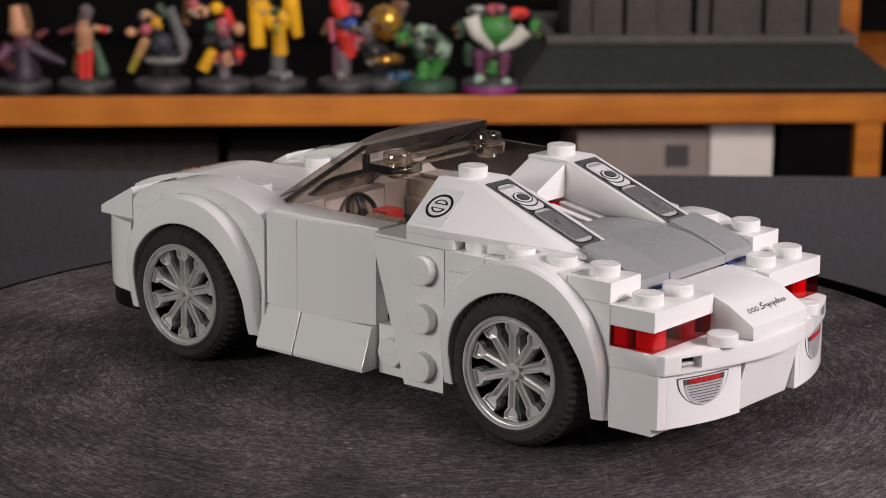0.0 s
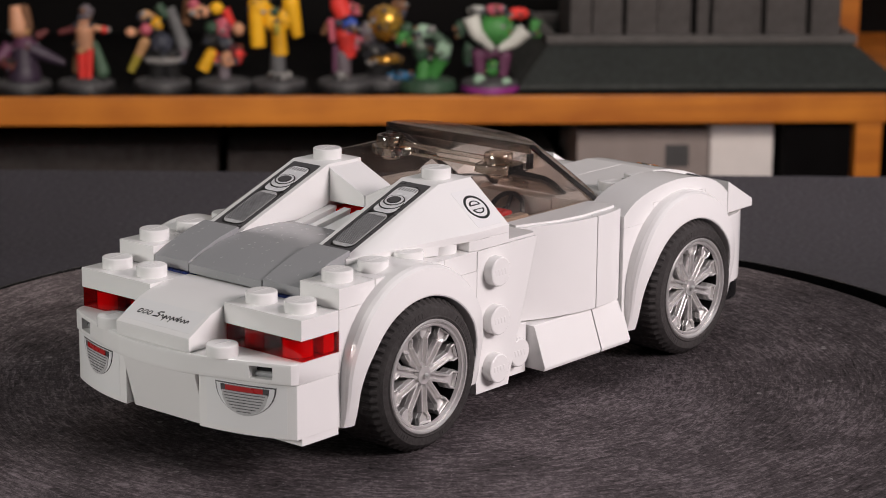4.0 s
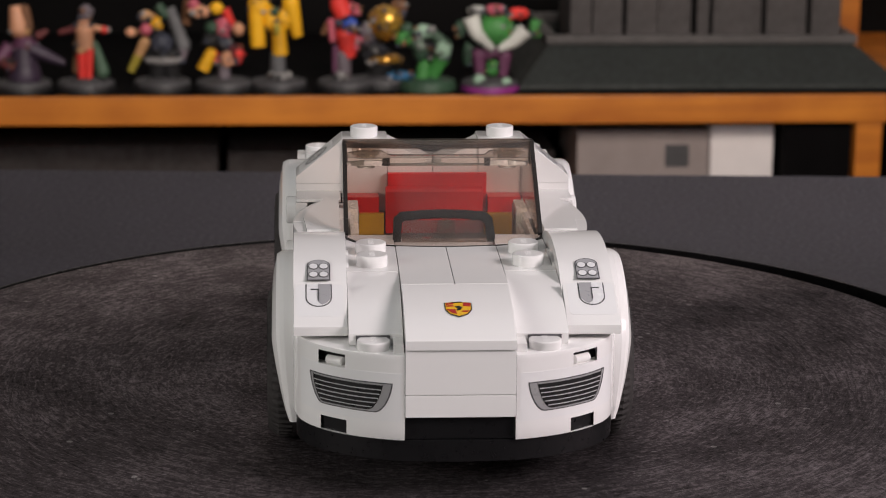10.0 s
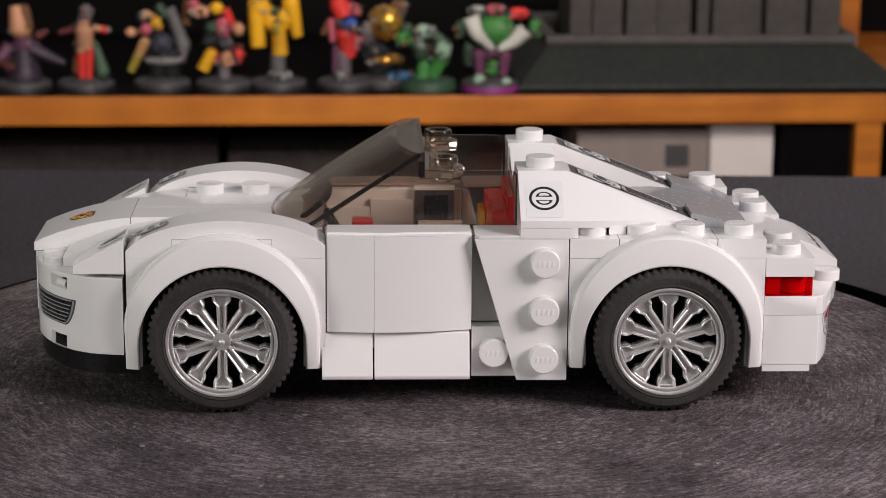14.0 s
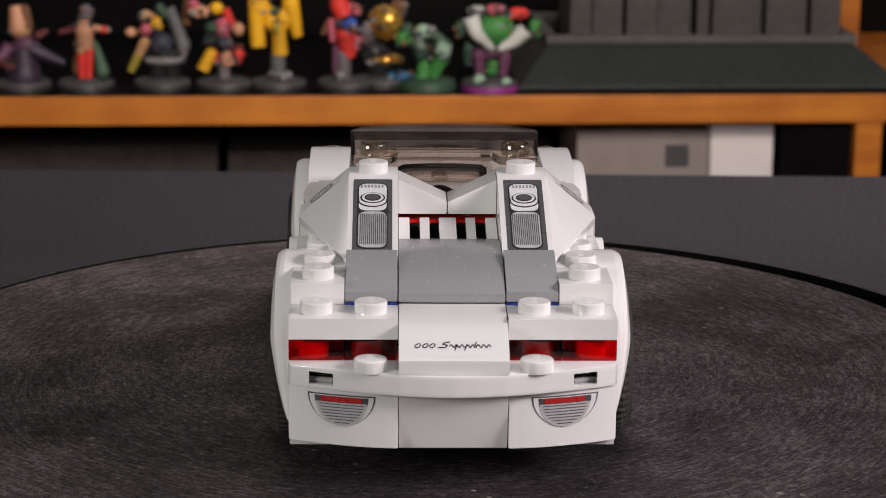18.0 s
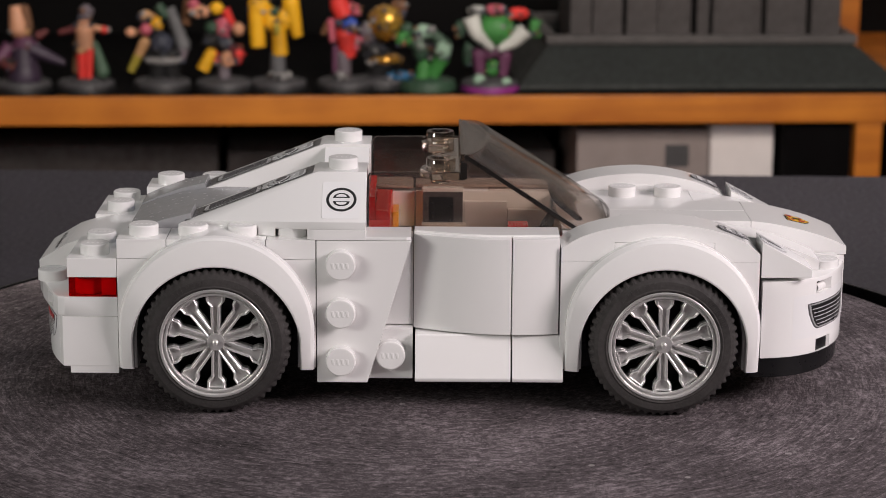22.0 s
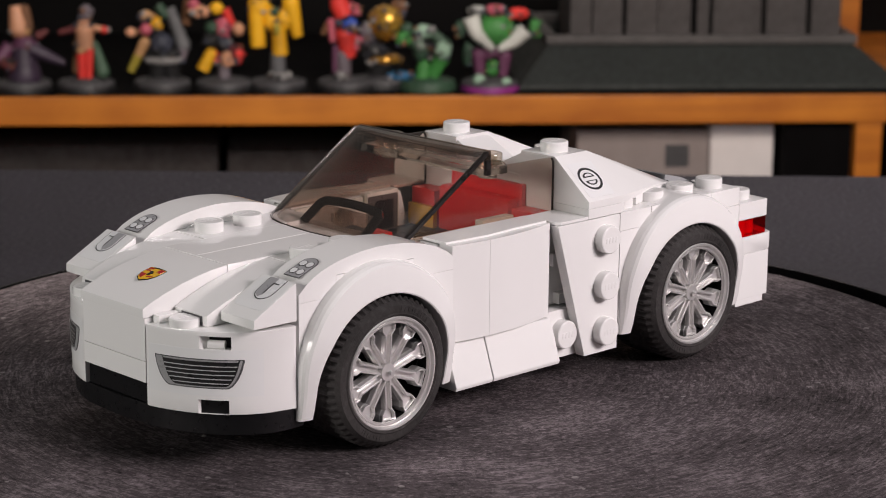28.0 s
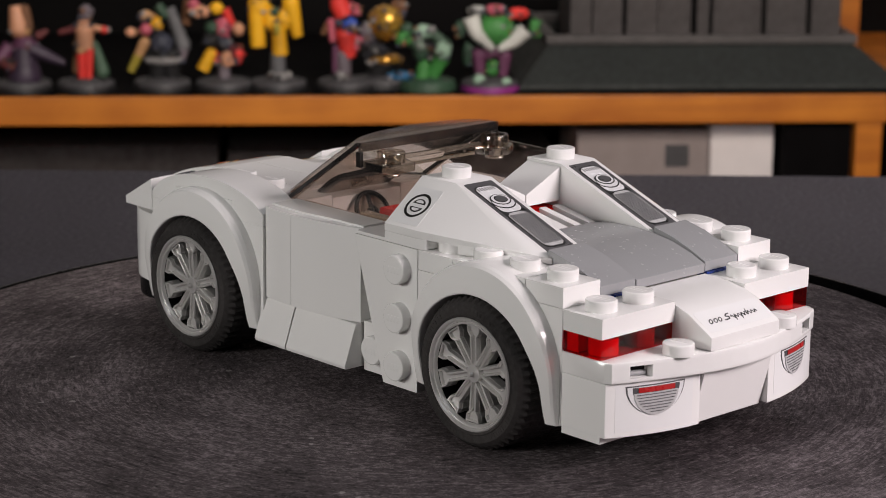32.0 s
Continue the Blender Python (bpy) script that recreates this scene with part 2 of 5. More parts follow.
def cyl(bm, c, r, h, axis="z", seg=24, r2=None):
    """A cylinder from c along an axis by h."""
    r2 = r if r2 is None else r2
    def at(a, rr, d):
        u, v = rr * math.cos(a), rr * math.sin(a)
        off = {"x": (d, u, v), "y": (u, d, v), "z": (u, v, d)}[axis]
        return tuple(c[i] + off[i] for i in range(3))
    lo = [bm.verts.new(at(2 * math.pi * k / seg, r, 0)) for k in range(seg)]
    hi = [bm.verts.new(at(2 * math.pi * k / seg, r2, h)) for k in range(seg)]
    fs = [bm.faces.new(lo), bm.faces.new(hi[::-1])]
    for i in range(seg):
        j = (i + 1) % seg
        fs.append(bm.faces.new((lo[j], lo[i], hi[i], hi[j])))
    bmesh.ops.recalc_face_normals(bm, faces=fs)


def stud(bm, x, y, z, axis="z", turn=0.0):
    """A stud with a rounded upper edge and four slanted marks in low relief on its top."""
    def at(u, v, d):
        return (x + u, y + v, z + d) if axis == "z" else (x - u, y + d, z + v)
    seg, fs = 28, []
    rings = [[bm.verts.new(at(r * math.cos(2 * math.pi * k / seg), r * math.sin(2 * math.pi * k / seg), d)) for k in range(seg)]
             for r, d in ((2.42, -0.05), (2.42, 1.5), (2.38, 1.63), (2.29, 1.72), (2.16, 1.75))]
    for lo, hi in zip(rings, rings[1:]):
        fs += [bm.faces.new((lo[k], lo[(k + 1) % seg], hi[(k + 1) % seg], hi[k])) for k in range(seg)]
    fs.append(bm.faces.new(rings[-1]))
    c, s = math.cos(turn), math.sin(turn)
    for k in range(4):
        u0 = -1.47 + 0.78 * k
        low = [(u0, -0.55), (u0 + 0.5, -0.55), (u0 + 0.78, 0.55), (u0 + 0.2, 0.55)]
        mu, mv = sum(p[0] for p in low) / 4, 0.0
        top = [(mu + (u - mu) * 0.5, v * 0.72) for u, v in low]
        a, b = [[bm.verts.new(at(u * c - v * s, u * s + v * c, d)) for u, v in ring] for ring, d in ((low, 1.745), (top, 1.81))]
        fs.append(bm.faces.new(b))
        fs += [bm.faces.new((a[i], a[(i + 1) % 4], b[(i + 1) % 4], b[i])) for i in range(4)]
    mid = Vector(at(0, 0, 0.5))
    bm.normal_update()
    if fs[0].normal.dot(fs[0].calc_center_median() - mid) < 0:
        bmesh.ops.reverse_faces(bm, faces=fs)


def lathe(bm, prof, axis="y", seg=64, closed=True):
    """Turns a profile of (radius, along) round an axis through the origin."""
    def at(a, r, d):
        u, v = r * math.cos(a), r * math.sin(a)
        return {"x": (d, u, v), "y": (u, d, v), "z": (u, v, d)}[axis]
    rings = [[bm.verts.new(at(2 * math.pi * k / seg, r, d)) for r, d in prof] for k in range(seg)]
    n = len(prof)
    fs = []
    for k in range(seg):
        a, b = rings[k], rings[(k + 1) % seg]
        for i in range(n if closed else n - 1):
            j = (i + 1) % n
            fs.append(bm.faces.new((a[i], a[j], b[j], b[i])))
    bmesh.ops.recalc_face_normals(bm, faces=fs)


def tube(bm, pts, r, seg=10):
    """A round bar through the points."""
    pts = [Vector(p) for p in pts]
    rings = []
    for i, p in enumerate(pts):
        d = (pts[min(i + 1, len(pts) - 1)] - pts[max(i - 1, 0)]).normalized()
        u = d.orthogonal().normalized() if i == 0 else (u - d * u.dot(d)).normalized()
        w = d.cross(u)
        rings.append([bm.verts.new(p + r * (math.cos(2 * math.pi * k / seg) * u + math.sin(2 * math.pi * k / seg) * w)) for k in range(seg)])
    fs = [bm.faces.new(rings[0]), bm.faces.new(rings[-1][::-1])]
    for a, b in zip(rings, rings[1:]):
        for k in range(seg):
            j = (k + 1) % seg
            fs.append(bm.faces.new((a[k], a[j], b[j], b[k])))
    bmesh.ops.recalc_face_normals(bm, faces=fs)


def finish(bm, bevel=0.16, seg=2, mirror=False, shift=(0, 0, 0), smooth=35):
    """Rounds the sharp edges, mirrors on demand, and turns millimetres into a mesh in metres."""
    if bevel:
        bm.normal_update()
        es = [e for e in bm.edges if len(e.link_faces) == 2 and e.calc_face_angle(0) > radians(28)]
        if es:
            bmesh.ops.bevel(bm, geom=es, offset=bevel, segments=seg, affect="EDGES", profile=0.6, clamp_overlap=True)
    if mirror:
        bmesh.ops.scale(bm, vec=(1, -1, 1), verts=bm.verts)
        bmesh.ops.reverse_faces(bm, faces=bm.faces)
    bmesh.ops.translate(bm, vec=shift, verts=bm.verts)
    normals = None
    if bevel:
        # large faces keep their own normal, the rounded edges turn between them
        bm.normal_update()
        area, limit, normals = {f: f.calc_area() for f in bm.faces}, math.cos(radians(smooth)), []
        for f in bm.faces:
            fn = f.normal
            for lp in f.loops:
                total = Vector((0, 0, 0))
                for g in lp.vert.link_faces:
                    if fn.dot(g.normal) > limit:
                        total += g.normal * area[g]
                normals.append(total.normalized() if total.length > 0 else fn.copy())
    bmesh.ops.scale(bm, vec=(MM, MM, MM), verts=bm.verts)
    me = bpy.data.meshes.new("mesh")
    bm.to_mesh(me)
    bm.free()
    me.polygons.foreach_set("use_smooth", [True] * len(me.polygons))
    if normals:
        me.normals_split_custom_set(normals)
    else:
        me.set_sharp_from_angle(angle=radians(smooth))
    return me


def part(name, bm, mat, parent, label="", **kw):
    me = finish(bm, **kw)
    me.name = name
    me.materials.append(mat)
    ob = new(name, me)
    ob.parent = parent
    if label:
        ob["label"] = label
    return ob


def thing(name, bm, mat, label="", category="", group="", kind="", place=None, **kw):
    me = finish(bm, **kw)
    me.name = name
    for m in (mat if isinstance(mat, (list, tuple)) else [mat]):
        me.materials.append(m)
    ob = new(name, me)
    if place is not None:
        ob.matrix_world = place
    return tagged(ob, label, category, group, kind)


def empty(name, label, category, group="", place=None):
    ob = new(name)
    ob.empty_display_size = 0.01
    if place is not None:
        ob.matrix_world = place
    return tagged(ob, label, category, group)


# ---- the room and its large furniture ----
FLOOR_Z, CEIL_Z = -770.0, 1650.0
X0, X1, Y0, Y1 = -1700.0, 1700.0, -1900.0, 1420.0


def slab(name, x0, x1, y0, y1, z0, z1, mat, label, bevel=0.0):
    bm = bmesh.new()
    box(bm, x0, x1, y0, y1, z0, z1)
    return thing(name, bm, mat, label, kind="structure", bevel=bevel)


slab("floor", X0, X1, Y0, Y1, FLOOR_Z - 20, FLOOR_Z, CARPET, "brown carpet floor of the room")
slab("ceiling", X0, X1, Y0, Y1, CEIL_Z, CEIL_Z + 20, CEIL, "off-white painted ceiling")
slab("wall_north", X0, X1, Y1, Y1 + 60, FLOOR_Z - 20, CEIL_Z + 20, WALL, "plain painted wall behind the shelf")
slab("wall_south", X0, X1, Y0 - 60, Y0, FLOOR_Z - 20, CEIL_Z + 20, WALL, "plain painted wall")
slab("wall_east", X1, X1 + 60, Y0 - 60, Y1 + 60, FLOOR_Z - 20, CEIL_Z + 20, WALL, "plain painted wall")
slab("wall_west", X0 - 60, X0, Y0 - 60, Y1 + 60, FLOOR_Z - 20, CEIL_Z + 20, WALL, "plain painted wall")

# table that carries the turntable
TABLE_Z, TABLE_FAR = -30.0, 313.0
table = empty("table", "dark grey laminate table under the turntable", "table", place=pose(0, 0, FLOOR_Z * MM))
bm = bmesh.new()
box(bm, -800, 800, -720, TABLE_FAR, TABLE_Z - 24 - FLOOR_Z, TABLE_Z - FLOOR_Z)
part("tabletop", bm, TABLE, table, "dark grey laminate top", bevel=2.0)
for sx in (-1, 1):
    for y in (-660, 195):
        bm = bmesh.new()
        box(bm, sx * 740 - 25, sx * 740 + 25, y - 25, y + 25, 0, TABLE_Z - 24 - FLOOR_Z)
        part("leg", bm, BLACK, table, bevel=2.0)

# turntable: felt-covered disc on a low drum
DISC_X, DISC_Y, DISC_R = -2.4, 0.0, 97.8
turntable = empty("turntable", "round turntable covered in dusty black felt, on the table", "turntable", place=pose(DISC_X * MM, DISC_Y * MM, TABLE_Z * MM))
bm = bmesh.new()
lathe(bm, [(0.01, 30.0), (DISC_R - 0.6, 30.0), (DISC_R, 29.5), (DISC_R, 28.4), (0.01, 28.4)], "z", 160)
bmesh.ops.remove_doubles(bm, verts=bm.verts, dist=0.05)
part("felt_cover", bm, FELT, turntable, "dusty black felt with lint", bevel=0)
rng = random.Random(11)
bm = bmesh.new()
for k in range(1500):
    r, a = DISC_R * math.sqrt(rng.uniform(0.03, 0.98)), rng.uniform(0, 2 * math.pi)
    c = Vector((r * math.cos(a), r * math.sin(a), 30.03))
    if k % 6:
        w, h = rng.choice((0.05, 0.06, 0.08, 0.1, 0.13, 0.2)), rng.uniform(0, math.pi)
        tall, ch, sh = rng.uniform(0.3, 1.0), math.cos(h), math.sin(h)
        loose = [(w * rng.uniform(0.4, 1.7) * math.cos(j * math.pi / 4), tall * w * rng.uniform(0.4, 1.7) * math.sin(j * math.pi / 4)) for j in range(8)]
        ring = [c + Vector((p * ch - q * sh, p * sh + q * ch, 0.05 + rng.uniform(0, 0.1))) for p, q in loose]
        bm.faces.new([bm.verts.new(p) for p in ring])
    else:
        h, bend, w = rng.uniform(0, 2 * math.pi), rng.uniform(-0.5, 0.5), 0.035
        row = []
        for j in range(5):
            c = c + Vector((math.cos(h), math.sin(h), 0)) * rng.uniform(0.15, 0.5)
            h += bend
            side_ = Vector((-math.sin(h), math.cos(h), 0)) * w
            row.append((bm.verts.new(c + side_ + Vector((0, 0, 0.12))), bm.verts.new(c - side_ + Vector((0, 0, 0.12)))))
        for (p0, p1), (p2, p3) in zip(row, row[1:]):
            bm.faces.new((p0, p1, p3, p2))
part("lint", bm, LINT, turntable, "pale dust and lint", bevel=0)["kind"] = "stuff"
bm = bmesh.new()
lathe(bm, [(0.01, 28.4), (DISC_R - 0.5, 28.4), (DISC_R - 0.2, 27.5), (DISC_R - 1.0, 25.0), (0.01, 25.0)], "z", 160)
part("plate", bm, BLACK, turntable, "black plastic disc", bevel=0)
# the stand that the disc turns on: a drum with a black rim round the disc
stand = empty("turntable_stand", "black plastic turntable stand with a round rim", "stand", place=pose(0.0004, 0, TABLE_Z * MM))
bm = bmesh.new()
cyl(bm, (0, 0, 0.0), 80, 20.0, "z", 96)
part("drum", bm, BLACK, stand, "black plastic drum", bevel=1.0)
bm = bmesh.new()
lathe(bm, [(0.01, 20.0), (98.0, 20.0), (102.2, 22.0), (102.2, 28.9), (101.9, 29.7), (101.4, 29.7), (100.9, 24.9), (0.01, 24.9)], "z", 160)
part("rim_dish", bm, BLACK, stand, "black plastic dish with a raised rim", bevel=0)


# ---- the toy car, in millimetres from the car's middle, z from the axles ----
car = empty("toy_car", "white brick-built toy sports car with open top on the turntable", "toy car")
CAR_SHIFT = (-0.04, -0.69, 12.0)
ROOF, DECK, TAIL, LOW, BASE = 25.8, 16.2, 13.0, 6.6, -3.0


def carpart(name, bm, mat=None, label="", parent=None, mirror=False, bevel=0.16, **kw):
    return part(name, bm, mat or WHITE, parent or car, label, mirror=mirror, bevel=bevel, shift=CAR_SHIFT, **kw)


def arc(cx, cz, r, a0, a1, n):
    return [(cx + r * math.cos(radians(a0 + (a1 - a0) * k / n)), cz + r * math.sin(radians(a0 + (a1 - a0) * k / n))) for k in range(n + 1)]


def front_curve(y):
    """Plan of the front bumper: x for a distance y from the middle, a smooth line through a few stations."""
    pts = [(-8, 67.7), (0, 68.2), (8, 67.7), (12, 66.6), (16, 64.7), (20.4, 61.2), (23, 57.0), (24.2, 51.6), (25.4, 46.0)]
    for k in range(1, len(pts) - 2):
        (ya, xa), (yb, xb) = pts[k], pts[k + 1]
        if ya <= y <= yb:
            ma = (xb - pts[k - 1][1]) / (yb - pts[k - 1][0]) * (yb - ya)
            mb = (pts[k + 2][1] - xa) / (pts[k + 2][0] - ya) * (yb - ya)
            t = (y - ya) / (yb - ya)
            return xa * (1 + 2 * t) * (1 - t) ** 2 + ma * t * (1 - t) ** 2 + xb * t * t * (3 - 2 * t) + mb * t * t * (t - 1)
    return 52.0


def rear_curve(y):
    """Plan of the rear bumper, a slight bow."""
    return -65.45 + 0.0135 * (y - 7.0) ** 2 + 0.035 * (y - 7.0)


BOW = [(0, -68.0), (3.5, -67.8), (7.5, -67.2), (12.5, -65.9), (17.5, -64.2), (21.2, -62.8), (23.5, -61.7), (24.0, -60.6)]


def bow_curve(y):
    """Plan of the rear bumper bow."""
    y = abs(y)
    for (ya, xa), (yb, xb) in zip(BOW, BOW[1:]):
        if ya <= y <= yb:
            return xa + (xb - xa) * (y - ya) / (yb - ya)
    return BOW[-1][1]


def curved_block(bm, curve, ys, z0, z1, back, holes=(), deep=2.4, way=1):
    """A block whose front follows curve(y), with a rounded upper and lower edge and slots let into the front."""
    ys = sorted(set(ys) | {y for h in holes for y in h[:2]})
    zs = sorted({z0, z0 + 0.06, z0 + 0.2, z1 - 0.2, z1 - 0.06, z1} | {z for h in holes for z in h[2:]})

    def inset(z):
        e = min(z - z0, z1 - z)
        return 0.2 if e < 0.03 else (0.06 if e < 0.1 else 0.0)
    front = [[bm.verts.new((curve(y) - way * inset(z), y, z)) for z in zs] for y in ys]
    fs = []
    for i in range(len(ys) - 1):
        for j in range(len(zs) - 1):
            ym, zm = (ys[i] + ys[i + 1]) / 2, (zs[j] + zs[j + 1]) / 2
            if not any(h[0] < ym < h[1] and h[2] < zm < h[3] for h in holes):
                fs.append(bm.faces.new((front[i][j], front[i + 1][j], front[i + 1][j + 1], front[i][j + 1])))
    lo = [bm.verts.new((back, y, z0)) for y in (ys[0], ys[-1])]
    hi = [bm.verts.new((back, y, z1)) for y in (ys[0], ys[-1])]
    fs.append(bm.faces.new([c[0] for c in front] + [lo[1], lo[0]]))
    fs.append(bm.faces.new([c[-1] for c in front] + [hi[1], hi[0]]))
    fs.append(bm.faces.new(front[0] + [hi[0], lo[0]]))
    fs.append(bm.faces.new(front[-1] + [hi[1], lo[1]]))
    fs.append(bm.faces.new((lo[0], lo[1], hi[1], hi[0])))
    bmesh.ops.recalc_face_normals(bm, faces=fs)
    for ya, yb, za, zb in holes:
        yy = [y for y in ys if ya <= y <= yb]
        ring = [(y, za) for y in yy] + [(y, zb) for y in yy[::-1]]
        out = [bm.verts.new((curve(y), y, z)) for y, z in ring]
        inn = [bm.verts.new((curve(y) - way * deep, y, z)) for y, z in ring]
        for i in range(len(ring)):
            j = (i + 1) % len(ring)
            f = bm.faces.new((out[i], out[j], inn[j], inn[i]))
            f.normal_update()
            mid = f.calc_center_median()
            if f.normal.dot(Vector((mid.x, (ya + yb) / 2, (za + zb) / 2)) - mid) < 0:
                f.normal_flip()


def wheel(x, mirror):
    """A wheel with its tyre: silver ten-spoke rim, treaded rubber."""
    w = empty("wheel", "silver ten-spoke wheel with a treaded black rubber tyre", "")
    del w["label"]
    w.parent = car
    sh = (CAR_SHIFT[0] + x, CAR_SHIFT[1], CAR_SHIFT[2])
    bm = bmesh.new()
    seg = 224
    lathe(bm, [(9.0, 27.9), (9.35, 28.15), (9.55, 28.0), (10.5, 28.0), (10.7, 27.95), (11.3, 27.3), (11.75, 26.4), (11.75, 24.4), (11.75, 22.0), (11.75, 19.6), (11.75, 17.6), (11.3, 16.4), (9.0, 16.0)], "y", seg)
    for v in bm.verts:
        r = math.hypot(v.co.x, v.co.z)
        if r > 11.6:
            k = round((math.atan2(v.co.z, v.co.x) % (2 * math.pi)) / (2 * math.pi) * seg)
            side = 1 if v.co.y > 23 else (0 if v.co.y > 20.8 else 1)
            s = (12.05 if (k // 2 + side) % 2 else 11.66) / r
            v.co.x, v.co.z = v.co.x * s, v.co.z * s
    part("tyre", bm, RUBBER, w, "black rubber tyre with a fine tread", mirror=mirror, shift=sh, bevel=0, smooth=25)
    # moulded writing ring, too small to read: short raised bars
    rng = random.Random(5)
    bm = bmesh.new()
    for a0, a1 in ((100, 135), (20, 52), (205, 240), (285, 310)):
        a = a0
        while a < a1:
            wd = rng.uniform(1.6, 2.8)
            c, s = math.cos(radians(a)), math.sin(radians(a))
            for r0, r1 in ((9.75, 10.55),):
                ta = radians(wd) * 10 * 0.3
                pts = [(c * r + -s * q, s * r + c * q) for r, q in ((r0, -ta), (r1, -ta), (r1, ta), (r0, ta))]
                lo = [bm.verts.new((p[0], 27.9, p[1])) for p in pts]
                hi = [bm.verts.new((p[0], 28.06, p[1])) for p in pts]
                bm.faces.new(hi)
                for i in range(4):
                    bm.faces.new((lo[i], lo[(i + 1) % 4], hi[(i + 1) % 4], hi[i]))
            a += wd + rng.uniform(1.2, 2.2)
    bmesh.ops.recalc_face_normals(bm, faces=bm.faces)
    part("moulded_lettering", bm, RUBBER, w, mirror=mirror, shift=sh, bevel=0)
    bm = bmesh.new()
    lathe(bm, [(9.05, 27.4), (9.0, 27.95), (8.86, 28.1), (8.6, 28.08), (8.48, 27.9), (8.42, 27.55), (8.3, 27.5), (8.2, 27.75), (7.95, 27.75), (7.82, 27.55), (7.8, 27.15), (9.05, 27.1)], "y", 72)
    part("rim", bm, SILVER, w, "silver painted rim", mirror=mirror, shift=sh, bevel=0)
    # shade between the spokes put in as a black disc and ring
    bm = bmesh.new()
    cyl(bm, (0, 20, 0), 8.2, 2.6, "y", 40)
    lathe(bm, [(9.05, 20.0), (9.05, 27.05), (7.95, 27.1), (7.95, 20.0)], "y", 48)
    part("spoke_shade_disc", bm, BLACK, w, "black disc and ring for the shade behind the spokes", mirror=mirror, shift=sh, bevel=0)
    bm = bmesh.new()
    cyl(bm, (0, 24.4, 0), 1.65, 2.6, "y", 28, 1.4)
    cyl(bm, (0, 27.3, 0), 0.5, 0.5, "y", 12, 0.25)
    for k in range(5):
        a = math.pi / 2 + math.pi / 10 + 2 * math.pi * k / 5
        cyl(bm, (2.05 * math.cos(a), 25.6, 2.05 * math.sin(a)), 0.42, 1.35, "y", 12, 0.3)
    part("hub", bm, SILVER, w, mirror=mirror, shift=sh, bevel=0.1)
    for k in range(10):
        a = math.pi / 2 + 2 * math.pi * k / 10
        bm = bmesh.new()

        def q(r, t, y):
            return (r * math.cos(a) - t * math.sin(a), y, r * math.sin(a) + t * math.cos(a))
        hull(bm, [q(1.2, e * 0.78, y) for e in (-1, 1) for y in (24.4, 26.1)] + [q(6.0, e * 0.86, y) for e in (-1, 1) for y in (24.8, 26.4)])
        hull(bm, [q(5.9, e * 0.86, y) for e in (-1, 1) for y in (24.8, 26.4)] + [q(6.7, e * 1.5, y) for e in (-1, 1) for y in (24.8, 26.5)] + [q(7.75, e * 1.55, y) for e in (-1, 1) for y in (24.8, 26.6)])
        # two broad rounded ribs along the spoke, a lip round the flared end
        for e in (-1, 1):
            line = [(1.4, 0.5, 26.1, 26.85, 0.27), (5.9, 0.56, 26.4, 27.1, 0.29), (6.65, 1.18, 26.5, 27.15, 0.24), (7.75, 1.28, 26.6, 27.15, 0.24)]
            for (ra, ta, ya, yb, wa), (rb, tb, yc, yd, wb) in zip(line, line[1:]):
                hull(bm, [q(ra, e * ta + d * wa * k2, y) for d in (-1, 1) for y, k2 in ((ya, 1.0), (yb, 0.55))] + [q(rb, e * tb + d * wb * k2, y) for d in (-1, 1) for y, k2 in ((yc, 1.0), (yd, 0.55))])
        hull(bm, [q(7.45, e * 1.4, y) for e in (-1, 1) for y in (26.5, 27.1)] + [q(7.75, e * 1.5, y) for e in (-1, 1) for y in (26.5, 27.1)])
        part("spoke", bm, SILVER, w, mirror=mirror, shift=sh, bevel=0.06, seg=1)
    return w


def wheel_arch(cx, mirror):
    """White mudguard: an arch that bulges out over the wheel, with legs that draw in towards the ground."""
    bm = bmesh.new()
    st = [(180, z) for z in (-5.2, -3.6, -2.0, 0.0)] + [(180 - 180 * k / 40, 0.0) for k in range(1, 40)] + [(0, z) for z in (0.0, -2.0, -3.6, -5.2)]
    rings = []
    for a, dz in st:
        c, s = math.cos(radians(a)), math.sin(radians(a))
        z_here = 14 * s + dz
        t = min(1.0, max(0.0, (z_here + 5.2) / 12.0))
        yo = 24.9 + 2.4 * t ** 0.8
        ro = 15.7 + 1.55 * s
        ri = 13.4 - 1.05 * s
        w_ = ro - ri
        sec = [(ri, 15.6), (ri, yo - 0.32), (ri + 0.08, yo - 0.1), (ri + 0.28, yo), (ri + 0.45 * w_, yo - 0.1 - 0.12 * t), (ro - 0.55, yo - 0.25 - 0.45 * t), (ro - 0.2, yo - 0.42 - 0.8 * t), (ro, yo - 0.75 - 1.15 * t), (ro, 15.6)]
        rings.append([bm.verts.new((cx + c * r, y, s * r + dz)) for r, y in sec])
    fs = [bm.faces.new(rings[0]), bm.faces.new(rings[-1][::-1])]
    for a, b in zip(rings, rings[1:]):
        for i in range(len(a)):
            j = (i + 1) % len(a)
            fs.append(bm.faces.new((a[i], a[j], b[j], b[i])))
    bmesh.ops.recalc_face_normals(bm, faces=fs)
    carpart("wheel_arch", bm, WHITE, "white rounded mudguard", mirror=mirror, bevel=0, smooth=16)


